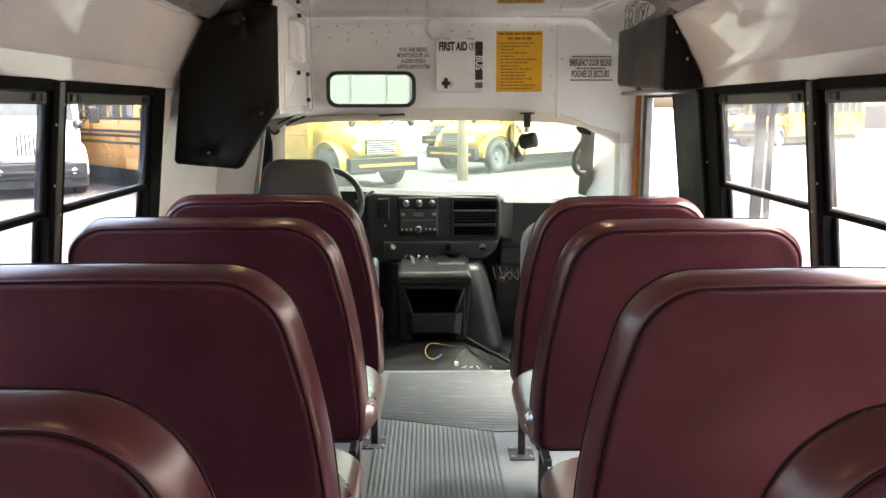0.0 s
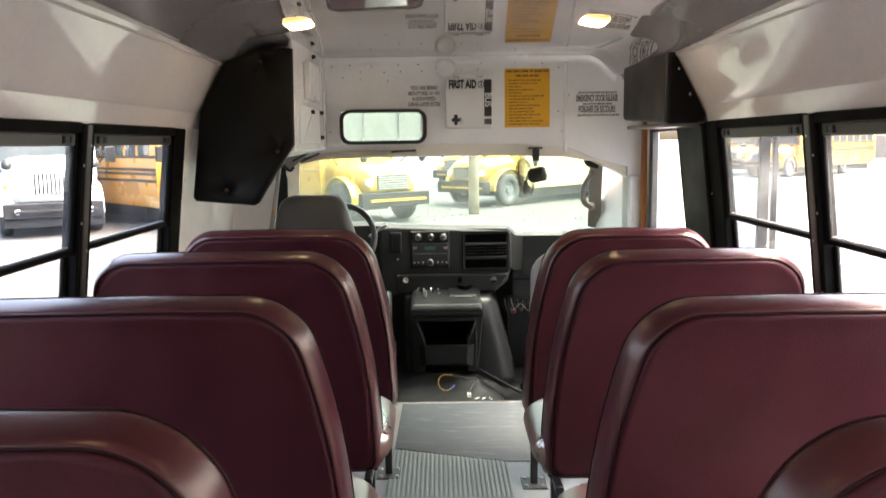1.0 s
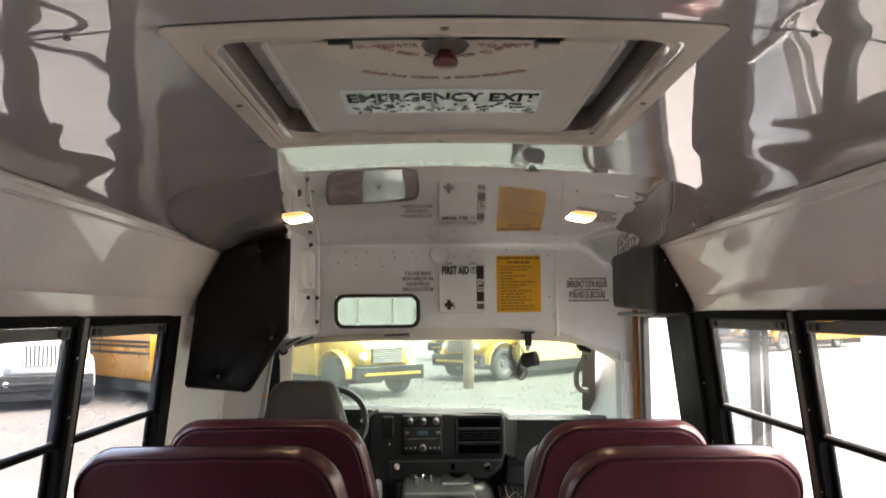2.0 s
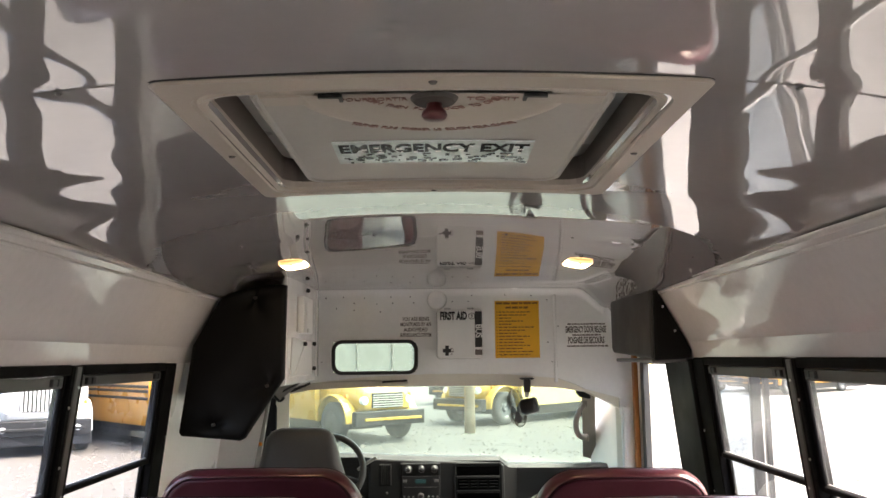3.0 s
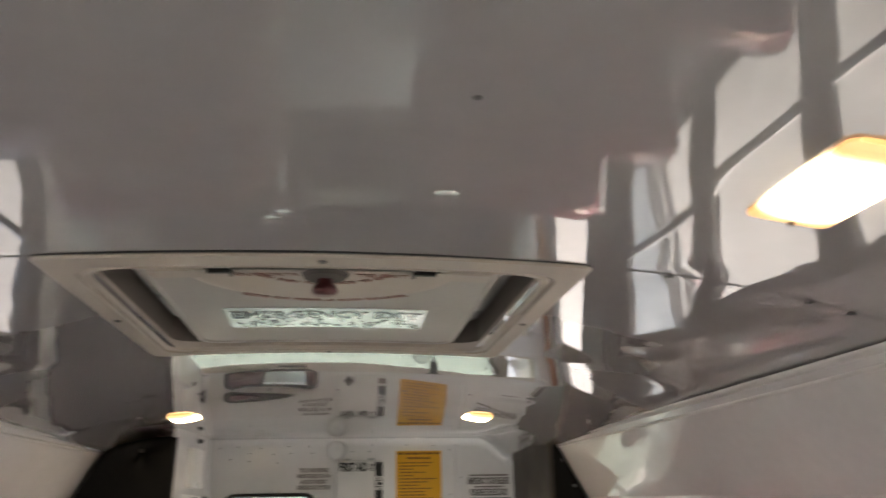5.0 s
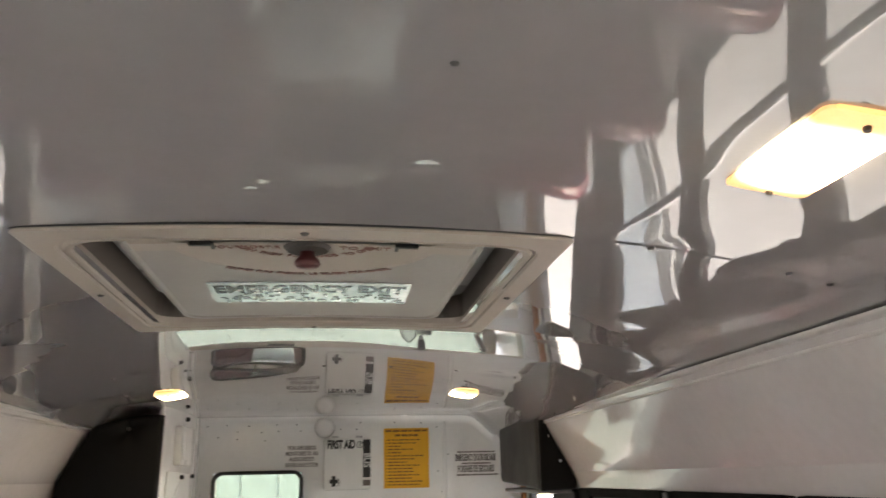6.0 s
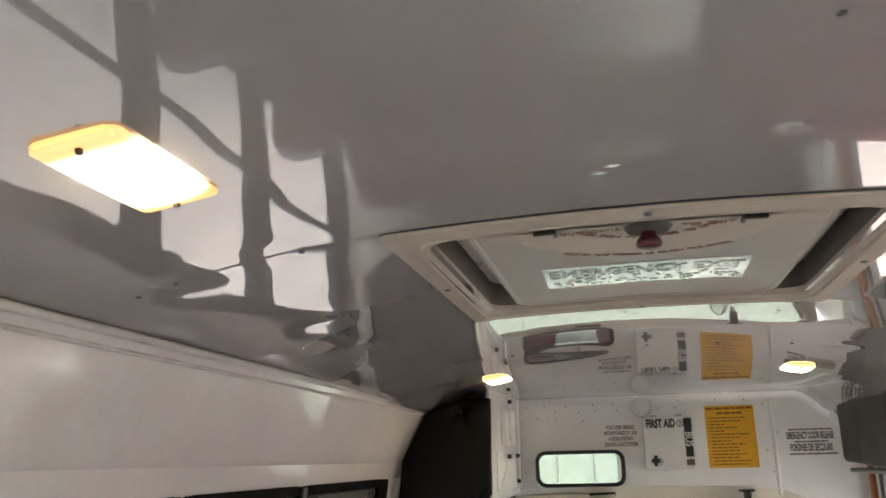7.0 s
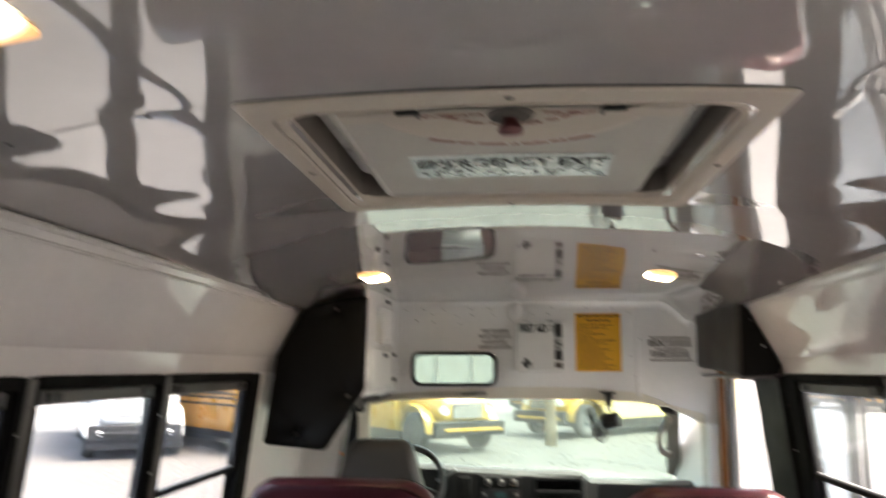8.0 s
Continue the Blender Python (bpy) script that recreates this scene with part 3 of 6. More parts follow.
for y0, y1, drop in ((REAR, 1.100, 0.0), (1.086, 2.585, 0.0016), (2.575, 4.50, 0.0)):
    ny = max(8, int((y1 - y0) / 0.028))
    ysl = sorted(set([y0 + (y1 - y0) * j / ny for j in range(ny + 1)] + [v for v in (HY0, HY1, *[0.79 + 0.007 * q for q in range(26)]) if y0 < v < y1]))
    base = len(verts)
    for y in ysl:
        for x in xs:
            z = ceil_z(x, y) - drop
            edge = (0.25 + 1.0 * min(1.0, abs(x) / 0.8) ** 2) * (1.0 - 0.75 * min(1.0, max(0.0, (y - 1.75) / 0.6)))
            z += edge * 0.0036 * noise.noise(Vector((x * 2.6, y * 1.9, 7.7))) + edge * 0.0006 * noise.noise(Vector((x * 7.0, y * 6.0, 1.2)))
            for dx, dy, r, a in dents:
                q = ((x - dx) ** 2 + (y - dy) ** 2) / (r * r)
                if q < 8:
                    z += a * math.exp(-q)
            verts.append((x, y, z))
    nx = len(xs)
    for j in range(len(ysl) - 1):
        for i in range(nx - 1):
            cx, cy = (xs[i] + xs[i + 1]) / 2, (ysl[j] + ysl[j + 1]) / 2
            if HX0 < cx < HX1 and HY0 < cy < HY1:
                continue
            a = base + j * nx + i
            faces.append((a, a + 1, a + nx + 1, a + nx))
me = bpy.data.meshes.new("ceiling")
me.from_pydata(verts, [], faces)
for p in me.polygons:
    p.use_smooth = True
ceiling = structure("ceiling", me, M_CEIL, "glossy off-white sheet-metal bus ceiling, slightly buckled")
structure("roof", prism([(-1.17, 1.60), (-0.99, 1.87), (-0.5, 1.985), (0, 2.02), (0.5, 1.985), (0.99, 1.87), (1.17, 1.60), (1.19, 1.60), (1.02, 1.90), (0.5, 2.015), (0, 2.05), (-0.5, 2.015), (-1.02, 1.90), (-1.19, 1.60)], 0.0 + HY0 - REAR, "y", REAR), M_BUSWHITE, "white outer roof skin")
structure("roof", prism([(-1.17, 1.60), (-0.99, 1.87), (-0.5, 1.985), (0, 2.02), (0.5, 1.985), (0.99, 1.87), (1.17, 1.60), (1.19, 1.60), (1.02, 1.90), (0.5, 2.015), (0, 2.05), (-0.5, 2.015), (-1.02, 1.90), (-1.19, 1.60)], 4.62 - HY1, "y", HY1), M_BUSWHITE, "white outer roof skin")
for s in (-1, 1):
    structure("roof", prism([(s * 1.17, 1.60), (s * 0.99, 1.87), (s * 0.5, 1.985), (s * 0.38, 1.995), (s * 0.38, 2.03), (s * 0.5, 2.015), (s * 1.02, 1.90), (s * 1.19, 1.60)], HY1 - HY0, "y", HY0), M_BUSWHITE, "white outer roof skin")

# rivets along the ceiling seams
for y, pts in ((1.092, (-0.86, -0.79, -0.562, 0.555, 0.79, 0.86)), (2.579, (-0.86, -0.64, -0.42, -0.2, 0.02, 0.24, 0.46, 0.66, 0.86))):
    for x in pts:
        structure("rivet", lathe([(0.0, -0.004), (0.004, -0.0032), (0.0062, 0.0), (0.0, 0.0)], 10, "z", (x, y, ceil_z(x, y) - 0.001)), M_PLATE, "", ceiling)
structure("rivet", lathe([(0.0, -0.003), (0.004, -0.002), (0.005, 0.0), (0.0, 0.0)], 8, "z", (0.156, 0.565, ceil_z(0.156, 0.565))), M_PLATE, "", ceiling)

# front bulkhead above the windshield
bottom = [(-1.10, 1.30), (-0.95, 1.33), (-0.69, 1.385), (-0.4, 1.415), (0.04, 1.431), (0.41, 1.422), (0.692, 1.397), (0.787, 1.362), (0.85, 1.333), (0.93, 1.312), (1.036, 1.284), (1.040, 1.19), (1.13, 1.19)]
top = [(1.13, 1.60), (1.09, 1.66), (0.97, 1.84)] + [(x, ceil_z(x, 4.5) + 0.002) for x in (0.8, 0.6, 0.4, 0.2, 0, -0.2, -0.4, -0.6, -0.8)] + [(-0.97, 1.84), (-1.10, 1.62)]
bulkhead = structure("wall_front", prism(bottom + top, 0.04, "y", FRONT), M_BULK, "white painted front bulkhead with rivet holes")
# rounded corner between ceiling and bulkhead
rings = []
for q in range(49):
    x = -0.96 + 1.92 * q / 48
    z = ceil_z(x, 4.5)
    rings.append([(x, 4.53 - 0.055 * (1 - math.sin(a)), z - 0.042 * (1 - math.cos(a)) + 0.0005) for a in [radians(90 * t / 8) for t in range(9)]])
structure("wall_front_corner", ring_loft(rings, False, False), M_BULK, "", bulkhead, True)
# sheet seams, rivet holes and a round plug
structure("seam", boxes((-0.66, 0.66, FRONT - 0.0022, FRONT + 0.01, 1.428, 1.565), bevel=0.001, segs=1), M_BULK, "", bulkhead)
structure("seam", boxes((0.672, 0.690, FRONT - 0.010, FRONT + 0.01, 1.375, 1.87), bevel=0.006, segs=3), M_BULK, "", bulkhead, True)
structure("plug", lathe([(0.0, FRONT - 0.030), (0.030, FRONT - 0.028), (0.046, FRONT - 0.022), (0.054, FRONT - 0.012), (0.056, FRONT + 0.001), (0.0, FRONT + 0.001)], 28, "y", (0.012, 0, 1.845)), M_BULK, "round white cover plug", bulkhead, True)
for x, z in ((-0.62, 1.86), (-0.56, 1.80), (-0.52, 1.865), (-0.46, 1.83), (-0.40, 1.86), (-0.46, 1.79), (-0.33, 1.825), (-0.31, 1.78), (-0.25, 1.865), (-0.24, 1.83), (-0.14, 1.865),
             (-0.12, 1.83), (0.10, 1.835), (0.19, 1.835), (0.21, 1.87), (0.40, 1.87), (0.55, 1.865), (0.64, 1.84), (0.64, 1.60), (0.66, 1.49), (0.70, 1.69), (-0.64, 1.50)):
    structure("rivet", lathe([(0.0, FRONT - 0.003), (0.0032, FRONT - 0.002), (0.0042, FRONT + 0.001), (0.0, FRONT + 0.001)], 8, "y", (x, 0, z)), M_PLATE, "", bulkhead)

# rear wall with its door windows, behind the camera
rear = structure("wall_rear", boxes((-1.36, 1.36, REAR - 0.04, REAR, 0.0, 0.80)), M_WALL, "off-white painted rear wall")
for b in ((-1.17, 1.17, REAR - 0.04, REAR, 1.66, 2.0), (-1.30, -1.0, REAR - 0.04, REAR, 0.8, 1.66), (-0.445, -0.43, REAR - 0.04, REAR, 0.8, 1.66), (0.43, 0.445, REAR - 0.04, REAR, 0.8, 1.66), (1.0, 1.30, REAR - 0.04, REAR, 0.8, 1.66)):
    structure("wall_post", boxes(b), M_WALL, "", rear)
for x0, x1 in ((-1.0, -0.445), (-0.43, 0.43), (0.445, 1.0)):
    p = structure("rear_pane", mesh_of("pane", [(x0, REAR - 0.02, 0.8), (x1, REAR - 0.02, 0.8), (x1, REAR - 0.02, 1.66), (x0, REAR - 0.02, 1.66)], [(0, 1, 2, 3)]), M_REARGLASS, "", rear)
    p.visible_shadow = False


# ---- the cab shell ----
# left side of the cab: door with its window
structure("wall_cab_left", boxes((-1.14, -1.10, 4.50, 5.55, -0.4, 0.92)), M_DASH, "dark driver's door panel")
structure("wall_cab_left", boxes((-1.14, -1.10, 4.50, 4.66, 0.92, 1.34)), M_BLACK_AL, "black driver's door frame")
structure("wall_cab_left", boxes((-1.14, -1.10, 4.80, 5.50, 0.92, 1.34)), M_BLACK_AL, "black driver's door quarter panel")
structure("wall_cab_left", boxes((-1.14, -1.08, 4.50, 5.1, 1.34, 1.42)), M_TAUPE, "taupe driver's door header")
pane = structure("door_window", mesh_of("pane", [(-1.12, 4.66, 0.92), (-1.12, 4.80, 0.92), (-1.12, 4.80, 1.34), (-1.12, 4.66, 1.34)], [(0, 1, 2, 3)]), M_DOORGLASS, "driver's door window glass")
pane.visible_shadow = False
# firewall and lower front
structure("wall_firewall", boxes((-1.14, 1.14, 5.45, 5.5, -0.4, 0.785)), M_DASH2, "dark firewall under the windshield")
# header trim above the windshield
head = [(-1.12, 1.315), (-0.95, 1.335), (-0.69, 1.350), (-0.4, 1.356), (0.0, 1.358), (0.4, 1.356), (0.70, 1.342), (0.86, 1.315), (1.0, 1.25), (1.12, 1.18)]
outl = head + [(x, z + 0.09) for x, z in head[::-1]]
structure("windshield_header", prism(outl, 0.16, "y", 4.57, 0.006), M_CREAM, "cream plastic trim over the windshield")
# A-pillars
for s, m in ((-1, M_TAUPE), (1, M_PILLAR)):
    ring = []
    for y, z, w in ((4.74, 1.36, 0.075), (4.95, 1.19, 0.075), (5.25, 0.98, 0.08), (5.42, 0.86, 0.085)):
        x = s * (0.850 + (1.36 - z) * 0.24)
        ring.append([(x, y - 0.03, z), (x + s * w, y - 0.05, z - 0.02), (x + s * (w + 0.01), y + 0.03, z + 0.02), (x + s * 0.01, y + 0.03, z + 0.02)])
    structure("a_pillar", ring_loft(ring), m, "taupe plastic windshield pillar")
# closing panels beside the driver
structure("wall_cab_rear_left", prism([(-1.30, 0.30), (-1.05, 0.45), (-1.010, 0.60), (-0.915, 1.335), (-1.2, 1.36), (-1.3, 1.0)], 0.02, "y", 4.445, 0.004, 1), M_WALL, "white panel behind the driver's door")
structure("wall_cab_left", boxes((-1.09, -0.945, 4.80, 4.83, 0.80, 1.345)), M_BLACK_AL, "black driver's door pillar")
# windshield
verts, faces = [], []
for j in range(9):
    v = 1.16 * j / 8
    for i in range(17):
        u = -1 + 2 * i / 16
        hw = 0.94 + 0.08 * v
        verts.append((u * hw, 4.735 + 0.72 * v - 0.10 * u * u * 1.0 + 0.02, 1.40 - 0.52 * v))
for j in range(8):
    for i in range(16):
        a = j * 17 + i
        faces.append((a, a + 1, a + 18, a + 17))
ws = structure("windshield", mesh_of("windshield", verts, faces, True), M_WINDSHIELD, "green-tinted windshield glass")
ws.visible_shadow = False

# right side of the cab: step well wall, cream panel and the open entrance
structure("wall_cab_right", boxes((1.14, 1.18, 4.42, 5.5, -0.4, 1.60)), M_CREAM, "cream side panel beside the step well")
structure("side_trim", prism([(1.085, 4.565), (1.052, 4.69), (1.016, 5.36), (1.046, 5.36), (1.120, 4.565)], 1.66, "z", -0.34, 0.006), M_CREAM, "cream plastic trim beside the windshield")
structure("trim", prism([(1.076, 4.566), (1.084, 4.563), (1.051, 4.688), (1.043, 4.691)], 1.60, "z", -0.30, 0.002, 1), M_TAUPE, "taupe edge strip of the side trim")
structure("door_post", boxes((1.042, 1.105, 4.50, 4.56, -0.3, 1.24), bevel=0.012), M_WHITE, "white painted door post")
structure("weatherstrip", boxes((1.098, 1.122, 4.44, 4.49, -0.3, 1.60), bevel=0.005), M_ORANGE, "orange-brown door weatherstrip")
structure("door_frame", boxes((1.13, 1.165, 4.37, 4.43, -0.3, 1.50), bevel=0.004), M_GREY_AL, "grey metal entrance door frame")
structure("door_frame", boxes((1.13, 1.17, 3.80, 4.43, 1.475, 1.60), bevel=0.004), M_GREY_AL, "grey metal entrance door head")
structure("step_well", boxes((0.56, 1.14, 3.82, 4.42, -0.36, -0.33)), M_CABFLOOR, "black rubber entrance step")

# black padded post between the last window and the entrance
lean_out(structure("padded_post", boxes((1.095, 1.129, 3.447, 3.80, 0.0, 1.503), bevel=0.012, segs=3), M_PAD, "black padded post beside the entrance", smooth=False), 1)
lean_out(structure("padded_post_edge", boxes((1.10, 1.18, 3.802, 3.832, -0.3, 1.50), bevel=0.006), M_BLACK_AL, "black metal door jamb"), 1)


# ---- passenger seats ----
RECLINE = 0.16


def back_outline(w, inset, aisle, n_corner=12):
    """The seat back seen from behind: it tapers in a large curve on the aisle side, and runs straight up on the wall side."""
    h0, h1 = 0.295 + inset * 0.7, 1.088 - inset
    rb = 0.04

    def half(taper, rise, run):
        hw0, hw1 = w / 2 - inset, w / 2 - taper - inset

        def edge(z):
            return hw0 + (hw1 - hw0) * max(0.0, (z - h0) / (h1 - h0)) ** 2.6
        line = [(hw0 - rb, h0), (hw0 - rb * 0.3, h0 + rb * 0.3), (edge(h0 + rb), h0 + rb)]
        zc = h1 - rise
        for k in range(1, 10):
            z = h0 + rb + (zc - h0 - rb) * k / 9
            line.append((edge(z), z))
        a = Vector(line[-1])
        d = Vector((edge(zc) - edge(zc - 0.01), 0.01)) * 100
        b = a + d * rise * 0.55
        p = Vector((a.x - run, h1))
        c = p + Vector((run * 0.50, 0.0))
        for k in range(1, n_corner + 1):
            u = k / n_corner
            q = a * (1 - u) ** 3 + b * 3 * u * (1 - u) ** 2 + c * 3 * u * u * (1 - u) + p * u ** 3
            line.append((q.x, q.y))
        x_end = line[-1][0]
        for k in range(1, 8):
            line.append((x_end * (1 - k / 8), h1 + 0.003 * k / 8))
        return line
    a_side = half(0.112, 0.130 - inset * 0.7, 0.165 - inset * 0.8)
    w_side = half(0.012, 0.125 - inset * 0.5, 0.137 - inset * 0.5)
    right, left = (a_side, w_side) if aisle > 0 else (w_side, a_side)
    pts = right + [(0.0, h1 + 0.003)] + [(-x, z) for x, z in left[::-1]]
    x0, x1 = pts[-1][0], pts[0][0]
    for k in range(1, 8):
        pts.append((x0 + (x1 - x0) * k / 8, h0))
    return pts


def lean(x, y, z):
    return (x, y - RECLINE * (z - 1.09), z)


def school_seat(w, aisle, group, out=0.030):
    """A bench seat; the origin lies on the floor under the top of the back. aisle: -1 or 1, the side of the aisle."""
    seat = thing("bus_seat", "maroon vinyl school bus bench seat with dark piping", "bus seat", group)
    # back: rear panel, slightly domed
    def face(name, edge_ins, steps):
        first = back_outline(w, edge_ins, aisle)
        mid = Vector((0.0, 0.70))
        rings = []
        for f, y in steps:
            rings.append([lean(mid.x + (x - mid.x) * f, y + 0.0012 * noise.noise(Vector((x * 6 * f, z * 6 * f, w))) + (0.0024 * noise.noise(Vector((x * 17, z * 17, f * 3))) if 0.8 < f < 0.98 else 0.0), mid.y + (z - mid.y) * f) for x, z in first])
        part(name, ring_loft(rings), M_VINYL, seat, smooth=True)
    face("backrest_panel", 0.026, ((1.0, 0.009), (0.994, 0.001), (0.984, -0.0045), (0.970, -0.0070), (0.952, -0.0068), (0.925, -0.0050), (0.85, -0.0055), (0.65, -0.0085), (0.35, -0.0105), (0.08, -0.011)))
    # band round the edge, between the two lines of piping
    rings = []
    for ins, y in ((0.029, 0.008), (0.0262, 0.001), (0.0232, -0.0005), (0.0196, 0.0025), (0.0155, 0.009), (0.0112, 0.019), (0.0075, 0.030), (0.0045, 0.043), (0.0020, 0.057), (0.0004, 0.070), (0.0012, 0.079), (0.0040, 0.086)):
        rings.append([lean(x, y, z) for x, z in back_outline(w, ins, aisle)])
    part("backrest_band", ring_loft(rings, False), M_VINYL_RIM, seat, "maroon vinyl edge band", True)
    face("backrest_front", 0.003, ((1.0, 0.084), (0.985, 0.098), (0.95, 0.108), (0.8, 0.116), (0.5, 0.120), (0.1, 0.122)))
    for ins, y in ((0.0245, -0.0012), (0.0, 0.081)):
        part("piping", tube([lean(x, y, z) for x, z in back_outline(w, ins, aisle)], 0.0018, 6, True), M_PIPING, seat, "dark piping", True)
    # cushion
    bm = boxes((-w / 2 - (out if aisle < 0 else 0.0), w / 2 + (out if aisle > 0 else 0.0), 0.115, 0.545, 0.315, 0.470), bevel=0.072, segs=8)
    for v in bm.verts:
        d = w / 2 + out - aisle * v.co.x
        if d < 0.08:
            v.co.x = aisle * (w / 2 + out - d * 1.8)
        u, q = v.co.x / (w / 2), (v.co.y - 0.33) / 0.215
        if v.co.z > 0.42:
            v.co.z += 0.018 * (1 - u * u) * (1 - q * q) + 0.004 * noise.noise(v.co * 14)
        v.co.z += 0.035 * (v.co.y - 0.3)
    part("seat_cushion", bm, M_VINYL_SEAT, seat, smooth=True)
    # frame and aisle leg
    xa = aisle * (w / 2 - 0.045)
    part("seat_frame", boxes((-w / 2 + 0.02, w / 2 - 0.02, 0.14, 0.165, 0.305, 0.335), (-w / 2 + 0.02, w / 2 - 0.02, 0.47, 0.495, 0.315, 0.345), (xa - 0.013, xa + 0.013, 0.04, 0.495, 0.29, 0.318), bevel=0.004, segs=1), M_LEG, seat, "black tubular frame")
    leg = part("leg", boxes((xa - 0.015, xa + 0.015, 0.140, 0.170, 0.006, 0.32), bevel=0.005), M_LEG, seat, "black square-tube leg")
    part("foot_plate", boxes((xa - 0.052, xa + 0.052, 0.097, 0.213, 0.0005, 0.007), bevel=0.0025, segs=1), M_PLATE, leg, "dull steel foot plate")
    for dx in (-0.036, 0.036):
        for dy in (0.115, 0.195):
            part("bolt", lathe([(0.0, 0.0065), (0.009, 0.0065), (0.009, 0.0125), (0.006, 0.0145), (0.0, 0.0145)], 6, "z", (xa + dx, dy, 0)), M_STEEL, leg)
    return seat


seat_l = school_seat(0.940, 1, "bus seats beside the aisle")
seat_l.matrix_basis = pose(-0.711, 2.492, 0)
for y in (1.715, 0.905):
    copy_thing(seat_l, pose(-0.722, y, 0))
school_seat(0.875, 1, "bus seats beside the aisle", -0.06).matrix_basis = pose(-0.661, 3.162, 0)
seat_r = school_seat(0.835, -1, "bus seats beside the aisle")
seat_r.matrix_basis = pose(0.720, 2.410, 0)
for y in (1.625, 0.835):
    copy_thing(seat_r, pose(0.720, y, 0))
school_seat(0.75, -1, "bus seats beside the aisle", -0.06).matrix_basis = pose(0.680, 3.040, 0)

# grey padded barrier ahead of the first right-hand seat
bar = thing("crash_barrier", "light grey padded barrier panel ahead of the front seat", "barrier")
bm = prism(round_rect(0.78, 0.62, 0.10, 6, 0.74, 0.66), 0.05, "y", 3.30, 0.018, 3)
part("pad", bm, M_LIGHTGREY, bar, smooth=True)
for x in (0.42, 1.06):
    part("leg", boxes((x - 0.015, x + 0.015, 3.31, 3.34, 0.0, 0.40), bevel=0.004), M_LEG, bar)

# ---- padded things at the front of the body ----
# overhead electrical cabinet, left, with a black pad on its rear face
cab = thing("overhead_cabinet", "white overhead electrical cabinet with a switch panel on its side", "cabinet")
part("body", prism([(-1.05, 1.33), (-0.667, 1.405), (-0.667, 1.905), (-0.674, 1.905), (-0.692, 1.856), (-0.80, 1.846), (-0.94, 1.808), (-1.05, 1.585)], 0.95, "y", 3.575, 0.004, 1), M_BULK, cab)
part("switch_box", boxes((-0.667, -0.632, 3.84, 4.12, 1.645, 1.825), bevel=0.008, segs=3), M_WHITE, cab, "white plastic switch box")
part("switch_plate", boxes((-0.632, -0.627, 3.90, 4.06, 1.67, 1.80), bevel=0.002), M_LABEL, cab, "white rocker switch cluster")
part("plastic_flap", prism([(3.66, 1.44), (4.30, 1.44), (4.28, 1.61), (3.70, 1.62)], 0.004, "x", -0.6655, 0.001, 1), M_WHITE, cab, "loose clear-white plastic flap")
part("tape", prism([(3.75, 1.45), (3.80, 1.45), (4.10, 1.60), (4.05, 1.60)], 0.003, "x", -0.661), M_LABEL, cab)
for y, z in ((4.02, 1.595), (4.33, 1.60), (4.33, 1.47), (4.10, 1.87)):
    part("knob", lathe([(0.0, -0.663), (0.011, -0.663), (0.011, -0.648), (0.007, -0.644), (0.0, -0.644)], 10, "x", (0, y, z)), M_LATCH, cab)
part("edge_strip", boxes((-0.672, -0.655, 4.44, 4.50, 1.42, 1.90), bevel=0.004), M_BULK, cab)

pad = thing("wall_pad", "black padded vinyl panel with tufting buttons on the cabinet", "padded panel")
pts = [(-1.128, 1.205), (-1.118, 1.190), (-0.860, 1.167), (-0.838, 1.178), (-0.672, 1.435), (-0.664, 1.850), (-0.70, 1.858), (-0.80, 1.848), (-0.950, 1.812), (-1.078, 1.585)]
buttons = [(-0.977, 1.238), (-0.745, 1.405), (-0.805, 1.795)]
cx = sum(p[0] for p in pts) / len(pts)
cz = sum(p[1] for p in pts) / len(pts)
fine = []
for i in range(len(pts)):
    a, b = Vector(pts[i]), Vector(pts[(i + 1) % len(pts)])
    for k in range(14):
        fine.append(a.lerp(b, k / 14))
rings = []
c = Vector((cx, cz))
for f, y in [(1.0, 3.572), (1.0, 3.556), (0.992, 3.545), (0.975, 3.538), (0.95, 3.533)] + [(0.92 - 0.035 * k, 3.531 - 0.006 * (1 - (1 - k / 25) ** 2)) for k in range(26)]:
    ring = []
    for p in fine:
        q = c + (p - c) * f
        yy = y
        for bx, bz in buttons:
            d = (q - Vector((bx, bz))).length
            yy += 0.018 * math.exp(-(d / 0.035) ** 2) * (1 + 0.6 * math.sin(5 * math.atan2(q.y - bz, q.x - bx))) + 0.008 * math.exp(-(d / 0.1) ** 2) * (1 + 0.7 * math.sin(4 * math.atan2(q.y - bz, q.x - bx)))
        ring.append((q.x, yy + 0.002 * noise.noise(Vector((q.x * 8, q.y * 8, 0))), q.y))
    rings.append(ring)
part("cushion", ring_loft(rings), M_PAD, pad, smooth=True)
for bx, bz in buttons:
    part("button", lathe([(0.0, 3.533), (0.004, 3.534), (0.008, 3.540), (0.008, 3.553), (0.0, 3.553)], 12, "y", (bx, 0, bz)), M_PLATE, pad, "small shiny button", True)

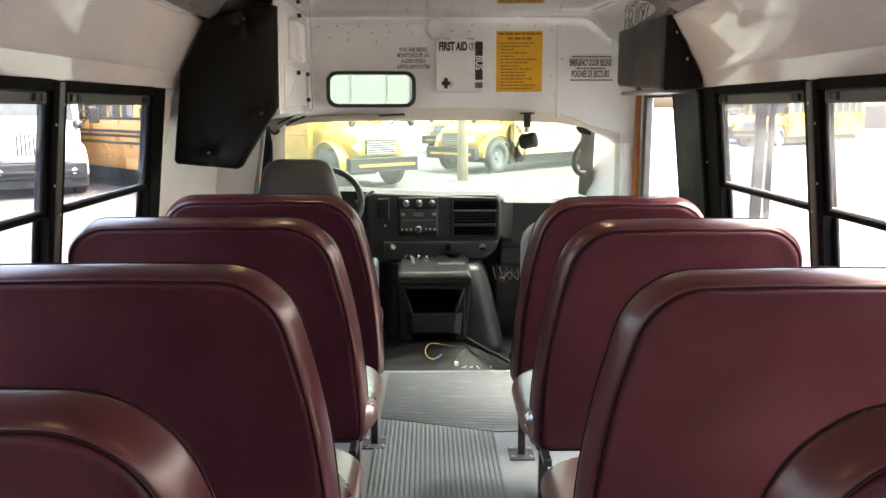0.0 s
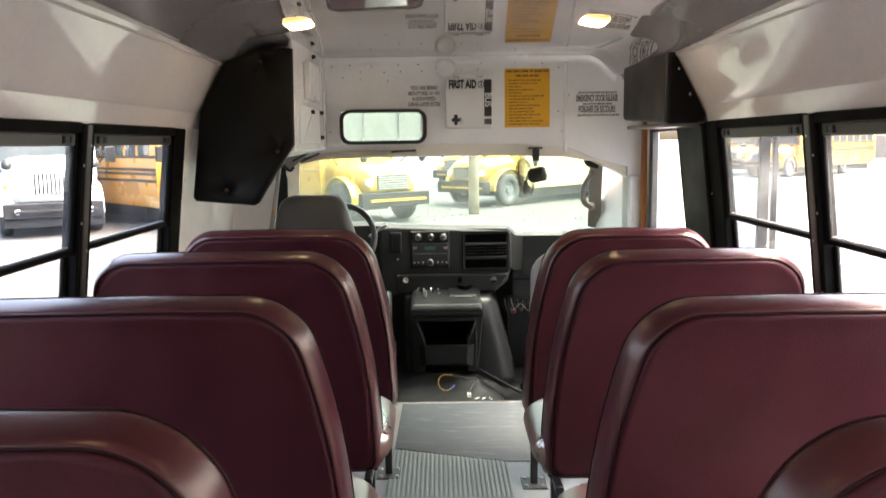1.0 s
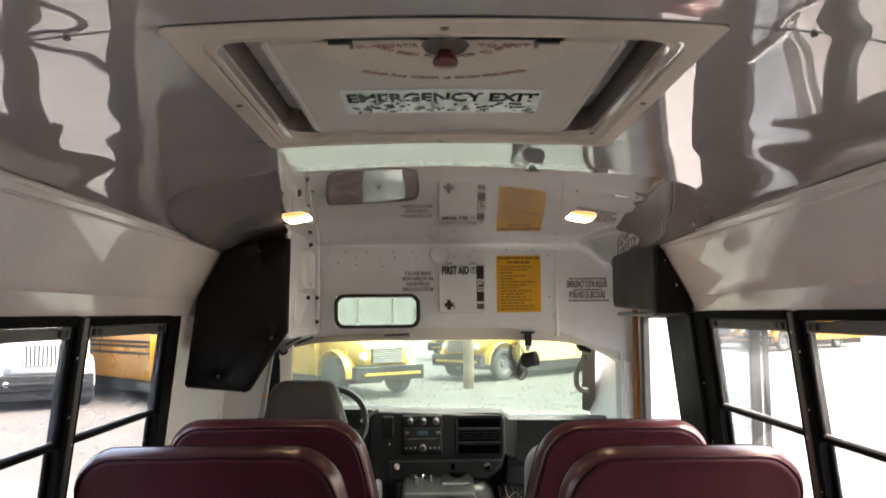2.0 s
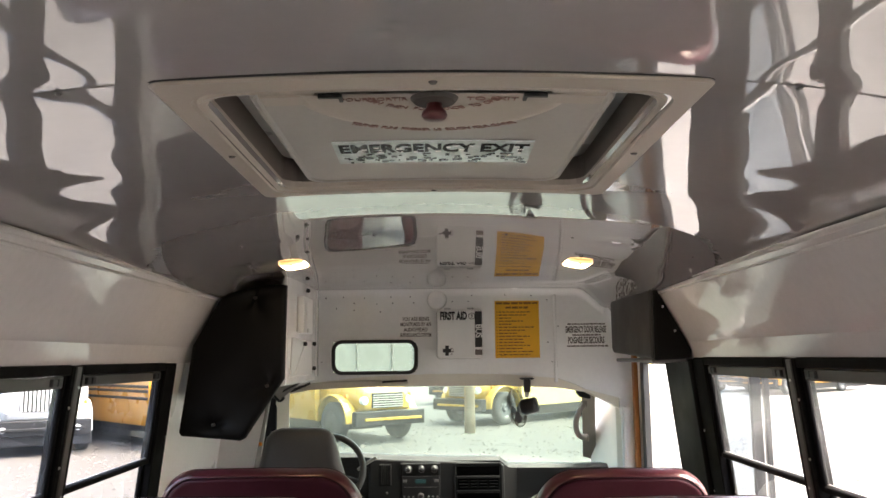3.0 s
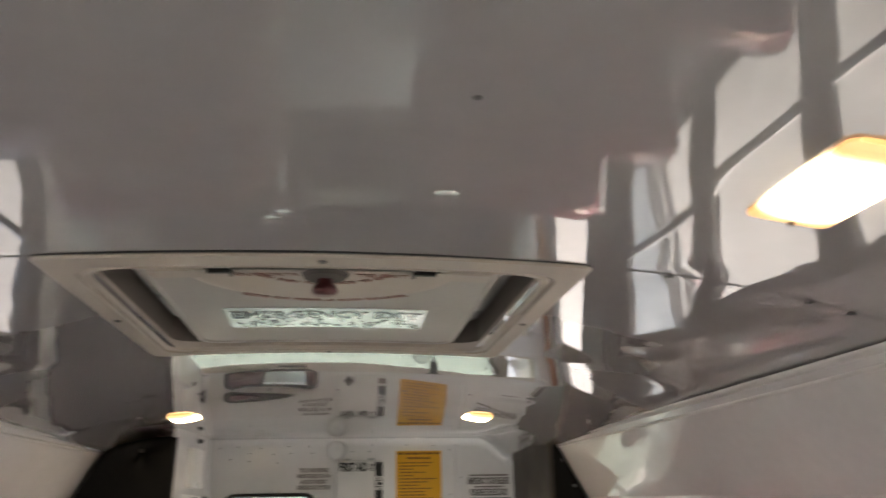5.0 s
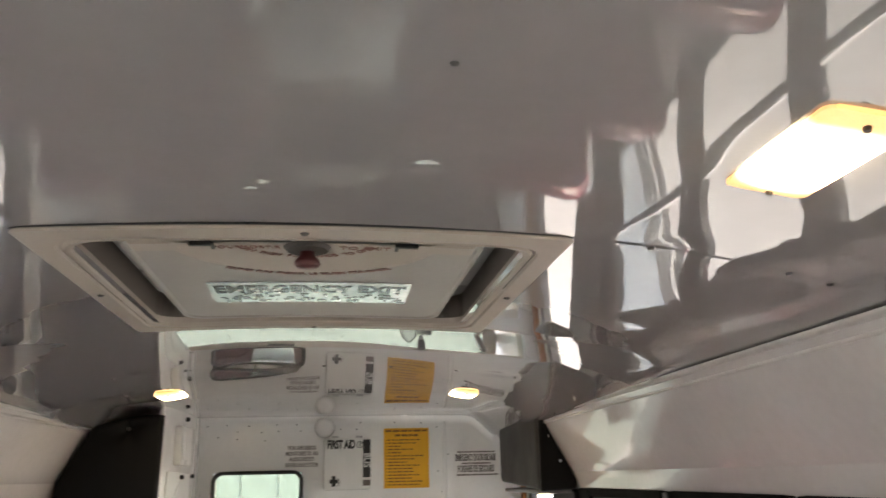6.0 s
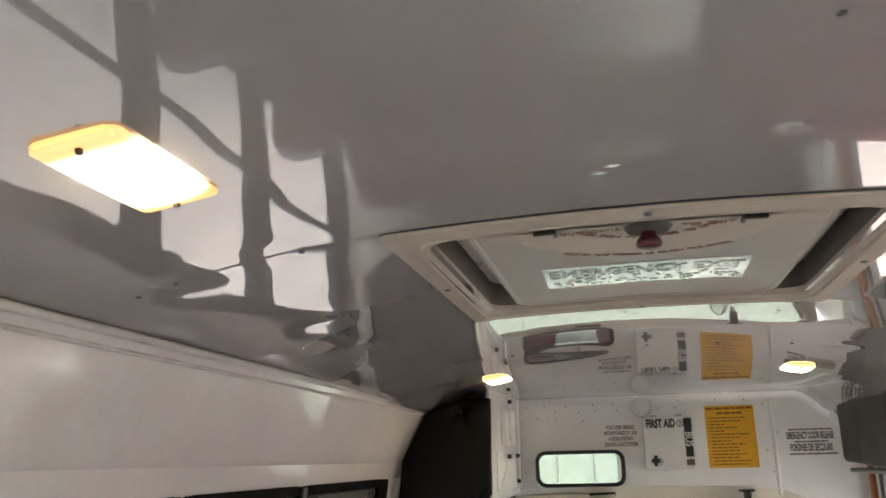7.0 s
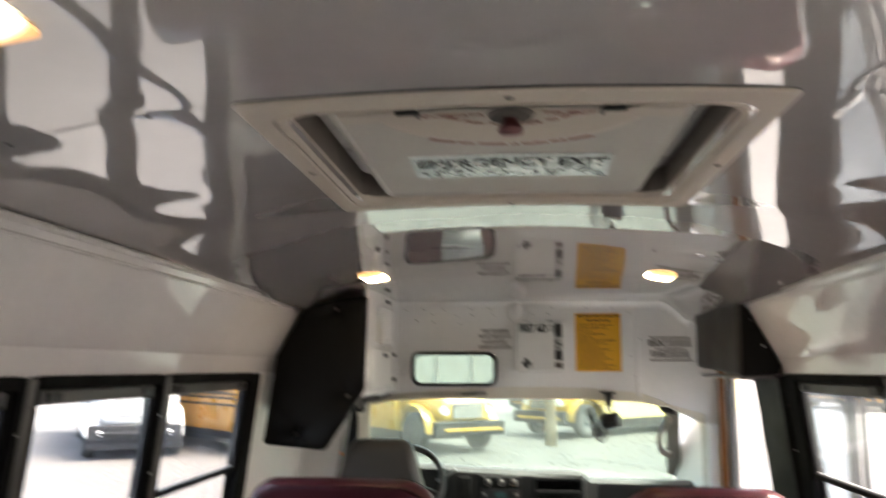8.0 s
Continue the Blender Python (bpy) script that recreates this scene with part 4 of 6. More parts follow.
# door mechanism cover, right
cov = thing("door_motor_cover", "black padded vinyl cover over the door mechanism", "padded cover")
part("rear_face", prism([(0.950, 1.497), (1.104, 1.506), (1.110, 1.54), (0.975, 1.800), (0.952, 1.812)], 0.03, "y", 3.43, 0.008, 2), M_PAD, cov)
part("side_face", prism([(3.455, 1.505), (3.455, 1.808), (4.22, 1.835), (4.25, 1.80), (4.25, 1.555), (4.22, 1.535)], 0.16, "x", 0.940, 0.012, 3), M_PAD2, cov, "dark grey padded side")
part("underside", boxes((0.946, 1.10, 3.47, 4.18, 1.488, 1.506), bevel=0.006), M_MIDGREY, cov, "grey metal underside")
for x, z in ((1.04, 1.625), (0.99, 1.73)):
    part("screw", lathe([(0.0, 3.424), (0.005, 3.425), (0.007, 3.432), (0.0, 3.432)], 10, "y", (x, 0, z)), M_STEEL, cov)

# ---- things on the bulkhead ----
kit = thing("first_aid_kit", "white metal first aid box on the front bulkhead", "first aid kit")
part("case", prism(round_rect(0.258, 0.273, 0.020, 5, 0.139, 1.6485), 0.074, "y", FRONT - 0.075, 0.006, 2), M_WHITE, kit)
part("lid_seam", prism(round_rect(0.261, 0.276, 0.0215, 5, 0.139, 1.6485), 0.004, "y", FRONT - 0.040), M_LIGHTGREY, kit)
for x in (0.07, 0.20):
    part("hinge", boxes((x - 0.018, x + 0.018, FRONT - 0.045, FRONT - 0.030, 1.785, 1.797), bevel=0.002), M_STEEL, kit)
YK = FRONT - 0.0765
writing("FIRST AID", 0.060, M_INK, kit, facing_back(0.103, YK, 1.748), squeeze=0.58, bold=0.05)
part("badge", lathe([(0.019, YK - 0.0006), (0.019, YK + 0.0004), (0.015, YK + 0.0004), (0.0155, YK - 0.0006), (0.019, YK - 0.0006)], 20, "y", (0.205, 0, 1.748), False), M_INK, kit)
writing("3", 0.026, M_INK, kit, facing_back(0.205, YK, 1.748), bold=0.03)
part("printed_bar", boxes((0.222, 0.262, YK - 0.0004, YK + 0.001, 1.575, 1.775)), M_INK, kit)
writing("BUS", 0.052, M_WHITE, kit, Matrix.Translation((0.242, YK - 0.001, 1.665)) @ Matrix.Rotation(radians(90), 4, "X") @ Matrix.Rotation(radians(-90), 4, "Z"), squeeze=0.85, bold=0.015)
part("printed_bar", boxes((0.222, 0.262, YK - 0.0004, YK + 0.001, 1.532, 1.562)), M_INKGREY, kit)
part("cross", boxes((0.042, 0.088, YK - 0.0005, YK + 0.001, 1.547, 1.567), (0.055, 0.075, YK - 0.0006, YK + 0.001, 1.530, 1.585)), M_INK, kit)
for i in range(5):
    part("printed_line", boxes((0.084, 0.105 - 0.004 * abs(i - 2), YK - 0.0003, YK + 0.001, 1.535 + 0.008 * i, 1.538 + 0.008 * i)), M_INKGREY, kit)

pos = thing("poster", "orange-yellow rules poster with rows of small print", "poster")
part("sheet", boxes((0.340, 0.592, FRONT - 0.0040, FRONT - 0.0024, 1.513, 1.836)), M_POSTER, pos)
random.seed(5)


def print_row(x0, x1, z, h, ink, holder, lo=0.012, hi=0.034, gap=0.0055):
    """One row of unreadable small print: a bar that narrows to a thread between the words."""
    over, under = [], []
    x = x0
    while x < x1 - 0.006:
        e = min(x1, x + random.uniform(lo, hi))
        d = h * random.uniform(0.85, 1.1)
        if over:
            over += [(x, z - 0.6 * h)]
            under += [(x, z - 0.8 * h)]
        over += [(x + 0.0001, z + h), (e - 0.0001, z + h)]
        under += [(x + 0.0001, z - d), (e - 0.0001, z - d)]
        if e + gap < x1 - 0.006:
            over += [(e, z - 0.6 * h)]
            under += [(e, z - 0.8 * h)]
        x = e + gap
    part("printed_line", prism(under + over[::-1], 0.0008, "y", FRONT - 0.0046), ink, holder)


print_row(0.348, 0.584, 1.822, 0.0055, M_INKBROWN, pos, 0.02, 0.045)
print_row(0.402, 0.530, 1.797, 0.0055, M_INKBROWN, pos, 0.02, 0.045)
for i in range(15):
    z = 1.772 - i * 0.0172
    part("bullet", boxes((0.350, 0.354, FRONT - 0.0046, FRONT - 0.0038, z - 0.003, z + 0.003)), M_INKBROWN, pos)
    print_row(0.363, 0.363 + random.uniform(0.07, 0.212), z, 0.0031, M_INKBROWN, pos)

st = thing("notice_sticker", "pale sticker with a surveillance notice in faded brown capitals", "sticker")
part("sheet", boxes((-0.205, -0.018, FRONT - 0.0036, FRONT - 0.001, 1.628, 1.752)), M_LABEL, st)
for i, w in enumerate(("YOU ARE BEING", "MONITORED BY AN", "AUDIO/VIDEO", "SURVEILLANCE SYSTEM")):
    writing(w, 0.030, M_INKGREY, st, facing_back(-0.110, FRONT - 0.0040, 1.737 - i * 0.0300), squeeze=(0.70, 0.64, 0.70, 0.56)[i], bold=0.03)

st2 = thing("door_release_sticker", "white sticker with the emergency door release wording", "sticker")
part("sheet", boxes((0.742, 0.985, FRONT - 0.0036, FRONT - 0.001, 1.568, 1.708)), M_LABEL, st2)
writing("EMERGENCY DOOR RELEASE", 0.050, M_INKWORN, st2, facing_back(0.856, FRONT - 0.0040, 1.668), squeeze=0.355, bold=0.035)
writing("POIGNEE DE SECOURS", 0.050, M_INKWORN, st2, facing_back(0.856, FRONT - 0.0040, 1.607), squeeze=0.405, bold=0.035)
for z, a, b in ((1.700, 0.752, 0.972), (1.638, 0.778, 0.940), (1.576, 0.748, 0.980)):
    print_row(a, b, z, 0.0042, M_INKGREY, st2, 0.010, 0.026, 0.004)

# interior mirror
mir = thing("interior_mirror", "wide rounded interior mirror in a black rim", "mirror")
out = round_rect(0.476, 0.190, 0.055, 7)
inn = round_rect(0.436, 0.152, 0.040, 7)
rim = [[(x, 0.0, z) for x, z in inn], [(x * 1.0, -0.012, z) for x, z in inn], [(x, -0.016, z) for x, z in round_rect(0.464, 0.178, 0.050, 7)], [(x, -0.010, z) for x, z in out], [(x, 0.016, z) for x, z in out], [(x * 0.96, 0.026, z * 0.92) for x, z in out]]
part("rim", ring_loft(rim, False), M_RUBBER, mir, "black rubber rim", True)
part("back", mesh_of("back", rim[-1], [tuple(range(len(out)))]), M_LATCH, mir)
verts, faces = [], []
for j in range(9):
    for i in range(25):
        x, z = -0.227 + 0.454 * i / 24, -0.084 + 0.168 * j / 8
        verts.append((x, -0.006 + 0.25 * x * x * 0.30, z))
for j in range(8):
    for i in range(24):
        a = j * 25 + i
        faces.append((a, a + 1, a + 26, a + 25))
part("mirror_glass", mesh_of("glass", verts, faces, True), M_MIRROR, mir, "silvered mirror glass")
part("arm", tube([(0, 0.02, 0), (0, 0.06, 0.01), (0, 0.10, -0.02)], 0.010, 8), M_LATCH, mir)
mir.matrix_basis = pose(-0.334, 4.43, 1.525, 1.6, 0, 3.6)

# ---- ceiling: roof hatch and lamps ----
ZH = 1.930
hat = thing("roof_hatch", "beige plastic emergency exit roof hatch with a dark red knob", "roof hatch")


def sq_ring(hx, y0, y1, r, z, n=6):
    cy, h = (y0 + y1) / 2, (y1 - y0)
    return [(x, y, z) for x, y in round_rect(2 * hx, h, r, n, 0.0, cy)]


rings = [sq_ring(0.430, 1.085, 1.952, 0.022, ZH + 0.008), sq_ring(0.431, 1.084, 1.953, 0.022, ZH + 0.003), sq_ring(0.426, 1.089, 1.948, 0.022, ZH),
         sq_ring(0.392, 1.138, 1.905, 0.055, ZH - 0.001), sq_ring(0.389, 1.141, 1.902, 0.055, ZH + 0.004), sq_ring(0.385, 1.146, 1.898, 0.055, ZH + 0.004), sq_ring(0.382, 1.150, 1.895, 0.055, ZH - 0.001),
         sq_ring(0.374, 1.156, 1.886, 0.06, ZH + 0.001), sq_ring(0.369, 1.161, 1.879, 0.06, ZH + 0.007), sq_ring(0.366, 1.164, 1.876, 0.06, ZH + 0.020)]
me = ring_loft(rings, False)
part("frame", me, M_HATCH, hat, "beige plastic frame", False)
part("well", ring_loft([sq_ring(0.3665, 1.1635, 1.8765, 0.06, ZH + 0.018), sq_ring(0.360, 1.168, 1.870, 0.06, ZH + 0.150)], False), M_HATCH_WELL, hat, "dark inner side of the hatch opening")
part("gasket", tube(sq_ring(0.4320, 1.0830, 1.9540, 0.022, ZH + 0.0062), 0.0023, 6, True), M_RUBBER, hat, "black sealing gasket")
# sheet coloured dark to stand for the shade above the lid
part("recess", mesh_of("recess", sq_ring(0.361, 1.167, 1.871, 0.06, ZH + 0.150), [tuple(range(28))]), M_HATCH_DARK, hat, "recess behind the lid, shade put into its dark colour")
part("outer_cover", ring_loft([sq_ring(0.43, 1.09, 1.95, 0.05, ZH + 0.075), sq_ring(0.43, 1.09, 1.95, 0.05, ZH + 0.13), sq_ring(0.39, 1.13, 1.91, 0.06, ZH + 0.165), sq_ring(0.2, 1.3, 1.74, 0.06, ZH + 0.175)]), M_BUSWHITE, hat, "white outer hatch cover")
# lid: a flat panel with a rounded bead along its edge
lid = part("lid", ring_loft([sq_ring(0.298, 1.170, 1.862, 0.05, ZH + 0.14), sq_ring(0.305, 1.170, 1.868, 0.05, ZH + 0.030), sq_ring(0.3045, 1.172, 1.867, 0.05, ZH + 0.017), sq_ring(0.301, 1.174, 1.864, 0.05, ZH + 0.0125),
                             sq_ring(0.294, 1.179, 1.857, 0.048, ZH + 0.0125), sq_ring(0.289, 1.183, 1.852, 0.046, ZH + 0.0155)]), M_HATCH_LID, hat, "pale textured hatch lid", False)

# half-round dish round the knob
dish = []
for r, z in ((0.235, ZH + 0.0145), (0.225, ZH + 0.006), (0.205, ZH + 0.003), (0.195, ZH + 0.003)):
    dish.append([(r * math.cos(radians(180 * k / 32)), 1.178 + r * 0.95 * math.sin(radians(180 * k / 32)), z) for k in range(33)])
dish.append([(0.15 * math.cos(radians(180 * k / 32)), 1.178 + 0.15 * 0.95 * math.sin(radians(180 * k / 32)), ZH + 0.0035) for k in range(33)])
dish.append([(0.0, 1.178, ZH + 0.004)] * 33)
part("knob_dish", ring_loft(dish, False, False), M_HATCH, hat, "raised half-round panel", True)
for s in (-1, 1):
    part("corner_block", boxes((min(s * 0.19, s * 0.285), max(s * 0.19, s * 0.285), 1.178, 1.232, ZH + 0.004, ZH + 0.02), bevel=0.006), M_HATCH, hat)
    part("bracket", boxes((min(s * 0.150, s * 0.185), max(s * 0.150, s * 0.185), 1.170, 1.178, ZH - 0.003, ZH + 0.004), (s * 0.150 - 0.003, s * 0.150 + 0.003, 1.172, 1.20, ZH - 0.002, ZH + 0.003)), M_INK, hat)
part("knob", lathe([(0.0, ZH - 0.030), (0.018, ZH - 0.029), (0.022, ZH - 0.024), (0.020, ZH - 0.017), (0.013, ZH - 0.010), (0.012, ZH + 0.004), (0.0, ZH + 0.004)], 20, "z", (0.002, 1.212, 0)), M_KNOB, hat, "dark red plastic knob", True)
part("knob_collar", lathe([(0.0, ZH - 0.004), (0.034, ZH - 0.003), (0.040, ZH + 0.004), (0.0, ZH + 0.004)], 24, "z", (0.002, 1.205, 0)), M_HATCH_DARK, hat)


def overhead(x, y, z, turn=0):
    """A sheet on the ceiling, read from below when looking ahead: x right, y towards the rear... its top lies ahead."""
    return Matrix.Translation((x, y, z)) @ Matrix.Rotation(radians(180), 4, "X") @ Matrix.Rotation(radians(turn), 4, "Z")


def tilted(*specs):
    """Boxes on the decal, which lies at a slight slope."""
    bm = boxes(*specs)
    bm.transform(DECAL)
    return bm


def arc_words(body, r, size, cy, z, span, material, squeeze=0.8, bold=0.0):
    n = len(body)
    for i, ch in enumerate(body):
        if ch == " ":
            continue
        a = (-0.5 + (i + 0.5) / n) * span
        x, y = r * math.sin(radians(a)), cy + r * 0.95 * math.cos(radians(a))
        writing(ch, size, material, hat, overhead(x, y, z, a), "letter", squeeze, bold=bold)


writing("POUR SORTIR", 0.021, M_INKRED, hat, overhead(-0.098, 1.203, ZH + 0.0025), squeeze=0.85)
writing("TO EXIT", 0.023, M_INKRED, hat, overhead(0.098, 1.203, ZH + 0.0025), squeeze=1.0)
arc_words("TURN THEN PUSH KNOB TO OPEN", 0.128, 0.020, 1.135, ZH + 0.0020, 122, M_INKRED)
arc_words("TOURNER PUIS PRESSER LE BOUTON POUR OUVRIR", 0.232, 0.019, 1.165, ZH + 0.0030, 78, M_INKRED, 0.85, 0.03)
DECAL = Matrix.Translation((0, 1.475, ZH + 0.015)) @ Matrix.Rotation(radians(-1.9), 4, "X") @ Matrix.Translation((0, -1.475, -ZH - 0.015))
part("decal", tilted((-0.205, 0.205, 1.500, 1.655, ZH + 0.0125, ZH + 0.0152)), mat("worn_reflective_decal", (0.84, 0.95, 0.90), 0.10, metal=0.15, vary=0.2, scale=40, fine=160, other=(0.62, 0.72, 0.68), coat=0.6), hat, "worn pale green reflective decal")
writing("EMERGENCY EXIT", 0.076, M_INKGLOSS, hat, DECAL @ overhead(0.0, 1.548, ZH + 0.0118), squeeze=0.64, bold=0.034)
random.seed(11)
chips = []
for i in range(80):
    x, y = random.uniform(-0.195, 0.19), random.uniform(1.580, 1.644)
    chips.append((x, x + random.uniform(0.004, 0.016), y, y + random.uniform(0.004, 0.014), ZH + 0.0112, ZH + 0.0128))
part("worn_lettering", tilted(*chips), M_INKGLOSS, hat, "black lettering worn to flakes")
for i in range(16):
    x, y = random.uniform(-0.2, 0.195), random.uniform(1.525, 1.578)
    part("scratch", tilted((x, x + random.uniform(0.003, 0.014), y, y + random.uniform(0.0015, 0.005), ZH + 0.0098, ZH + 0.0112)), M_LABEL, hat, "pale scratch")
for x, y in ((-0.408, 1.52), (0.408, 1.52), (0.0, 1.112), (0.0, 1.925)):
    part("screw", lathe([(0.0, ZH - 0.004), (0.005, ZH - 0.0035), (0.008, ZH), (0.0, ZH)], 12, "z", (x, y, 0)), M_PLATE, hat)


# the hatch follows the crown of the roof
for o in hat.children_recursive:
    if o.dimensions.x > 0.15:
        bm = bmesh.new()
        bm.from_mesh(o.data)
        for k in range(-8, 9):
            bmesh.ops.bisect_plane(bm, geom=bm.verts[:] + bm.edges[:] + bm.faces[:], plane_co=(0.05 * k + 0.0007, 0, 0), plane_no=(1, 0, 0))
        bm.to_mesh(o.data)
        bm.free()
    for v in o.data.vertices:
        v.co.z += 0.0125 * (1 - (v.co.x / 0.43) ** 2)


def dome_lamp(name, x, y, lx, ly, material, end_mat, label, group):
    z = ceil_z(x, y)
    ob = thing(name, label, "ceiling lamp", group, Matrix.Translation((x, y, z)) @ Matrix.Rotation(math.atan(0.28 * x), 4, "Y"))
    rings = [[(a, b, 0.004) for a, b in round_rect(lx, ly, 0.012, 4)], [(a, b, -0.006) for a, b in round_rect(lx, ly, 0.012, 4)], [(a, b, -0.010) for a, b in round_rect(lx * 0.86, ly * 0.93, 0.014, 4)], [(a, b, -0.0125) for a, b in round_rect(lx * 0.5, ly * 0.8, 0.014, 4)]]
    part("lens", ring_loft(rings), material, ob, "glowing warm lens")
    for s in (-1, 1):
        part("end_rim", boxes((-lx * 0.40, lx * 0.40, s * ly * 0.497 - 0.003, s * ly * 0.497 + 0.003, -0.005, 0.003), bevel=0.002), end_mat, ob, "amber-lit plastic end")
        part("screw", lathe([(0.0, -0.016), (0.004, -0.016), (0.005, -0.009), (0.0, -0.009)], 10, "z", (0.0, s * ly * 0.43, 0)), M_PLATE, ob)
    return ob


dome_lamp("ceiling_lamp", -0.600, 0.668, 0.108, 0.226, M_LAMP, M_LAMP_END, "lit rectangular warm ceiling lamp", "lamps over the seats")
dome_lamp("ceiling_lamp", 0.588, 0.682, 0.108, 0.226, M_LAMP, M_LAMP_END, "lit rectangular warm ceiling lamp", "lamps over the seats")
dome_lamp("front_ceiling_lamp", -0.560, 3.13, 0.095, 0.19, M_FRONT_LAMP, M_LAMP_END, "lit warm-white ceiling lamp near the front", "lamps at the front")
dome_lamp("front_ceiling_lamp", 0.575, 3.15, 0.095, 0.19, M_FRONT_LAMP, M_LAMP_END, "lit warm-white ceiling lamp near the front", "lamps at the front")


# ---- the cab ----
dash = thing("dashboard", "charcoal plastic van dashboard with radio, vents and cubbies", "dashboard")
# top pad, running across under the windshield
prof_in = [(4.83, 0.925), (4.86, 0.945), (5.0, 0.935), (5.2, 0.90), (5.42, 0.86), (5.42, 0.70), (4.95, 0.66), (4.86, 0.70)]
rings = []
for q in range(41):
    x = -1.08 + 2.16 * q / 40
    back = 0.10 * max(0.0, min(1.0, (x - 0.40) / 0.06))
    dz = -0.010 * max(0.0, min(1.0, (x + 0.25) / 0.3)) - 0.054 * max(0.0, min(1.0, (x - 0.38) / 0.06)) + 0.015 * max(0.0, min(1.0, (-0.25 - x) / 0.2)) - 0.010 * max(0.0, x)
    rings.append([(x, y + back * (1 if y < 5.1 else 0), z + dz) for y, z in prof_in])
part("top_pad", ring_loft(rings), M_DASH, dash, smooth=False)
# centre stack
part("centre_fascia", prism([(-0.40, 0.935), (0.375, 0.900), (0.40, 0.885), (0.402, 0.67), (0.372, 0.585), (0.30, 0.525), (0.06, 0.510), (-0.40, 0.505)], 0.20, "y", 4.815, 0.014, 3), M_DASH, dash)
part("lower_lip", prism([(-0.30, 0.640), (0.385, 0.640), (0.34, 0.575), (0.27, 0.535), (-0.30, 0.525)], 0.03, "y", 4.795, 0.010, 2), M_DASH, dash)
YD = 4.813
part("passenger_panel", prism([(0.41, 0.835), (0.98, 0.815), (0.98, 0.40), (0.41, 0.46)], 0.10, "y", 4.96, 0.02, 3), M_DASH, dash, "dark passenger-side panel")
part("kick_panel", boxes((-1.05, -0.30, 5.0, 5.1, 0.05, 0.70)), M_DASH2, dash)
part("kick_panel", boxes((0.40, 1.08, 5.05, 5.1, -0.2, 0.45)), M_DASH2, dash)
part("glove_box", prism(round_rect(0.44, 0.20, 0.025, 4, 0.70, 0.70), 0.012, "y", 4.949, 0.004, 2), M_DASH, dash, "glove box door")
part("glove_box_latch", boxes((0.66, 0.74, 4.941, 4.951, 0.755, 0.775), bevel=0.003), M_LATCH, dash)
part("panel_seam", boxes((0.412, 0.975, 4.952, 4.962, 0.575, 0.579)), M_HOLE, dash)
# left vent
vent = part("side_vent", boxes((-0.335, -0.265, YD - 0.006, YD + 0.02, 0.775, 0.900), bevel=0.006), M_DASH2, dash, "dark air vent")
for k in range(5):
    part("slat", boxes((-0.325 + 0.012 * k, -0.320 + 0.012 * k, YD - 0.012, YD - 0.002, 0.785, 0.890)), M_DASH, vent)
part("knob", lathe([(0.0, YD - 0.01), (0.006, YD - 0.01), (0.007, YD), (0.0, YD)], 10, "y", (-0.29, 0, 0.735)), M_LIGHTGREY, dash)
# radio and climate panel
rad = part("radio", boxes((-0.212, 0.025, YD - 0.008, YD + 0.02, 0.672, 0.905), bevel=0.008), M_DASH2, dash, "black radio and climate control panel")
for x in (-0.165, -0.088, -0.012):
    part("dial", lathe([(0.0, YD - 0.030), (0.014, YD - 0.030), (0.017, YD - 0.010), (0.023, YD - 0.009), (0.023, YD - 0.005), (0.0, YD - 0.005)], 20, "y", (x, 0, 0.868)), M_LATCH, rad, "dark climate dial", True)
    part("dial_ring", lathe([(0.0135, YD - 0.0315), (0.0155, YD - 0.0315), (0.0155, YD - 0.029), (0.0135, YD - 0.029), (0.0135, YD - 0.0315)], 20, "y", (x, 0, 0.868), False), M_LIGHTGREY, rad, "pale dial ring")
part("radio_face", boxes((-0.205, 0.018, YD - 0.014, YD - 0.006, 0.700, 0.832), bevel=0.004), M_LATCH, rad)
part("display", boxes((-0.125, -0.062, YD - 0.0165, YD - 0.013, 0.790, 0.812), bevel=0.001), M_DISPLAY, rad, "small dim display")
part("disc_slot", boxes((-0.19, 0.005, YD - 0.0155, YD - 0.013, 0.766, 0.770)), M_MIDGREY, rad)
for x in (-0.185, 0.0):
    part("button", boxes((x - 0.012, x + 0.012, YD - 0.018, YD - 0.013, 0.795, 0.812), bevel=0.003), M_MIDGREY, rad)
part("volume_knob", lathe([(0.0, YD - 0.036), (0.016, YD - 0.036), (0.020, YD - 0.030), (0.020, YD - 0.014), (0.026, YD - 0.0135), (0.0, YD - 0.0135)], 20, "y", (-0.092, 0, 0.716)), M_PLATE, rad, "steel-ringed volume knob", True)
part("knob_face", lathe([(0.0, YD - 0.0375), (0.012, YD - 0.0375), (0.013, YD - 0.035), (0.0, YD - 0.035)], 16, "y", (-0.092, 0, 0.716)), M_LATCH, rad)
for i in range(3):
    for s in (-1, 1):
        part("button", lathe([(0.0, YD - 0.018), (0.005, YD - 0.018), (0.006, YD - 0.013), (0.0, YD - 0.013)], 8, "y", (-0.092 + s * (0.045 + 0.026 * i), 0, 0.714)), M_LIGHTGREY, rad)
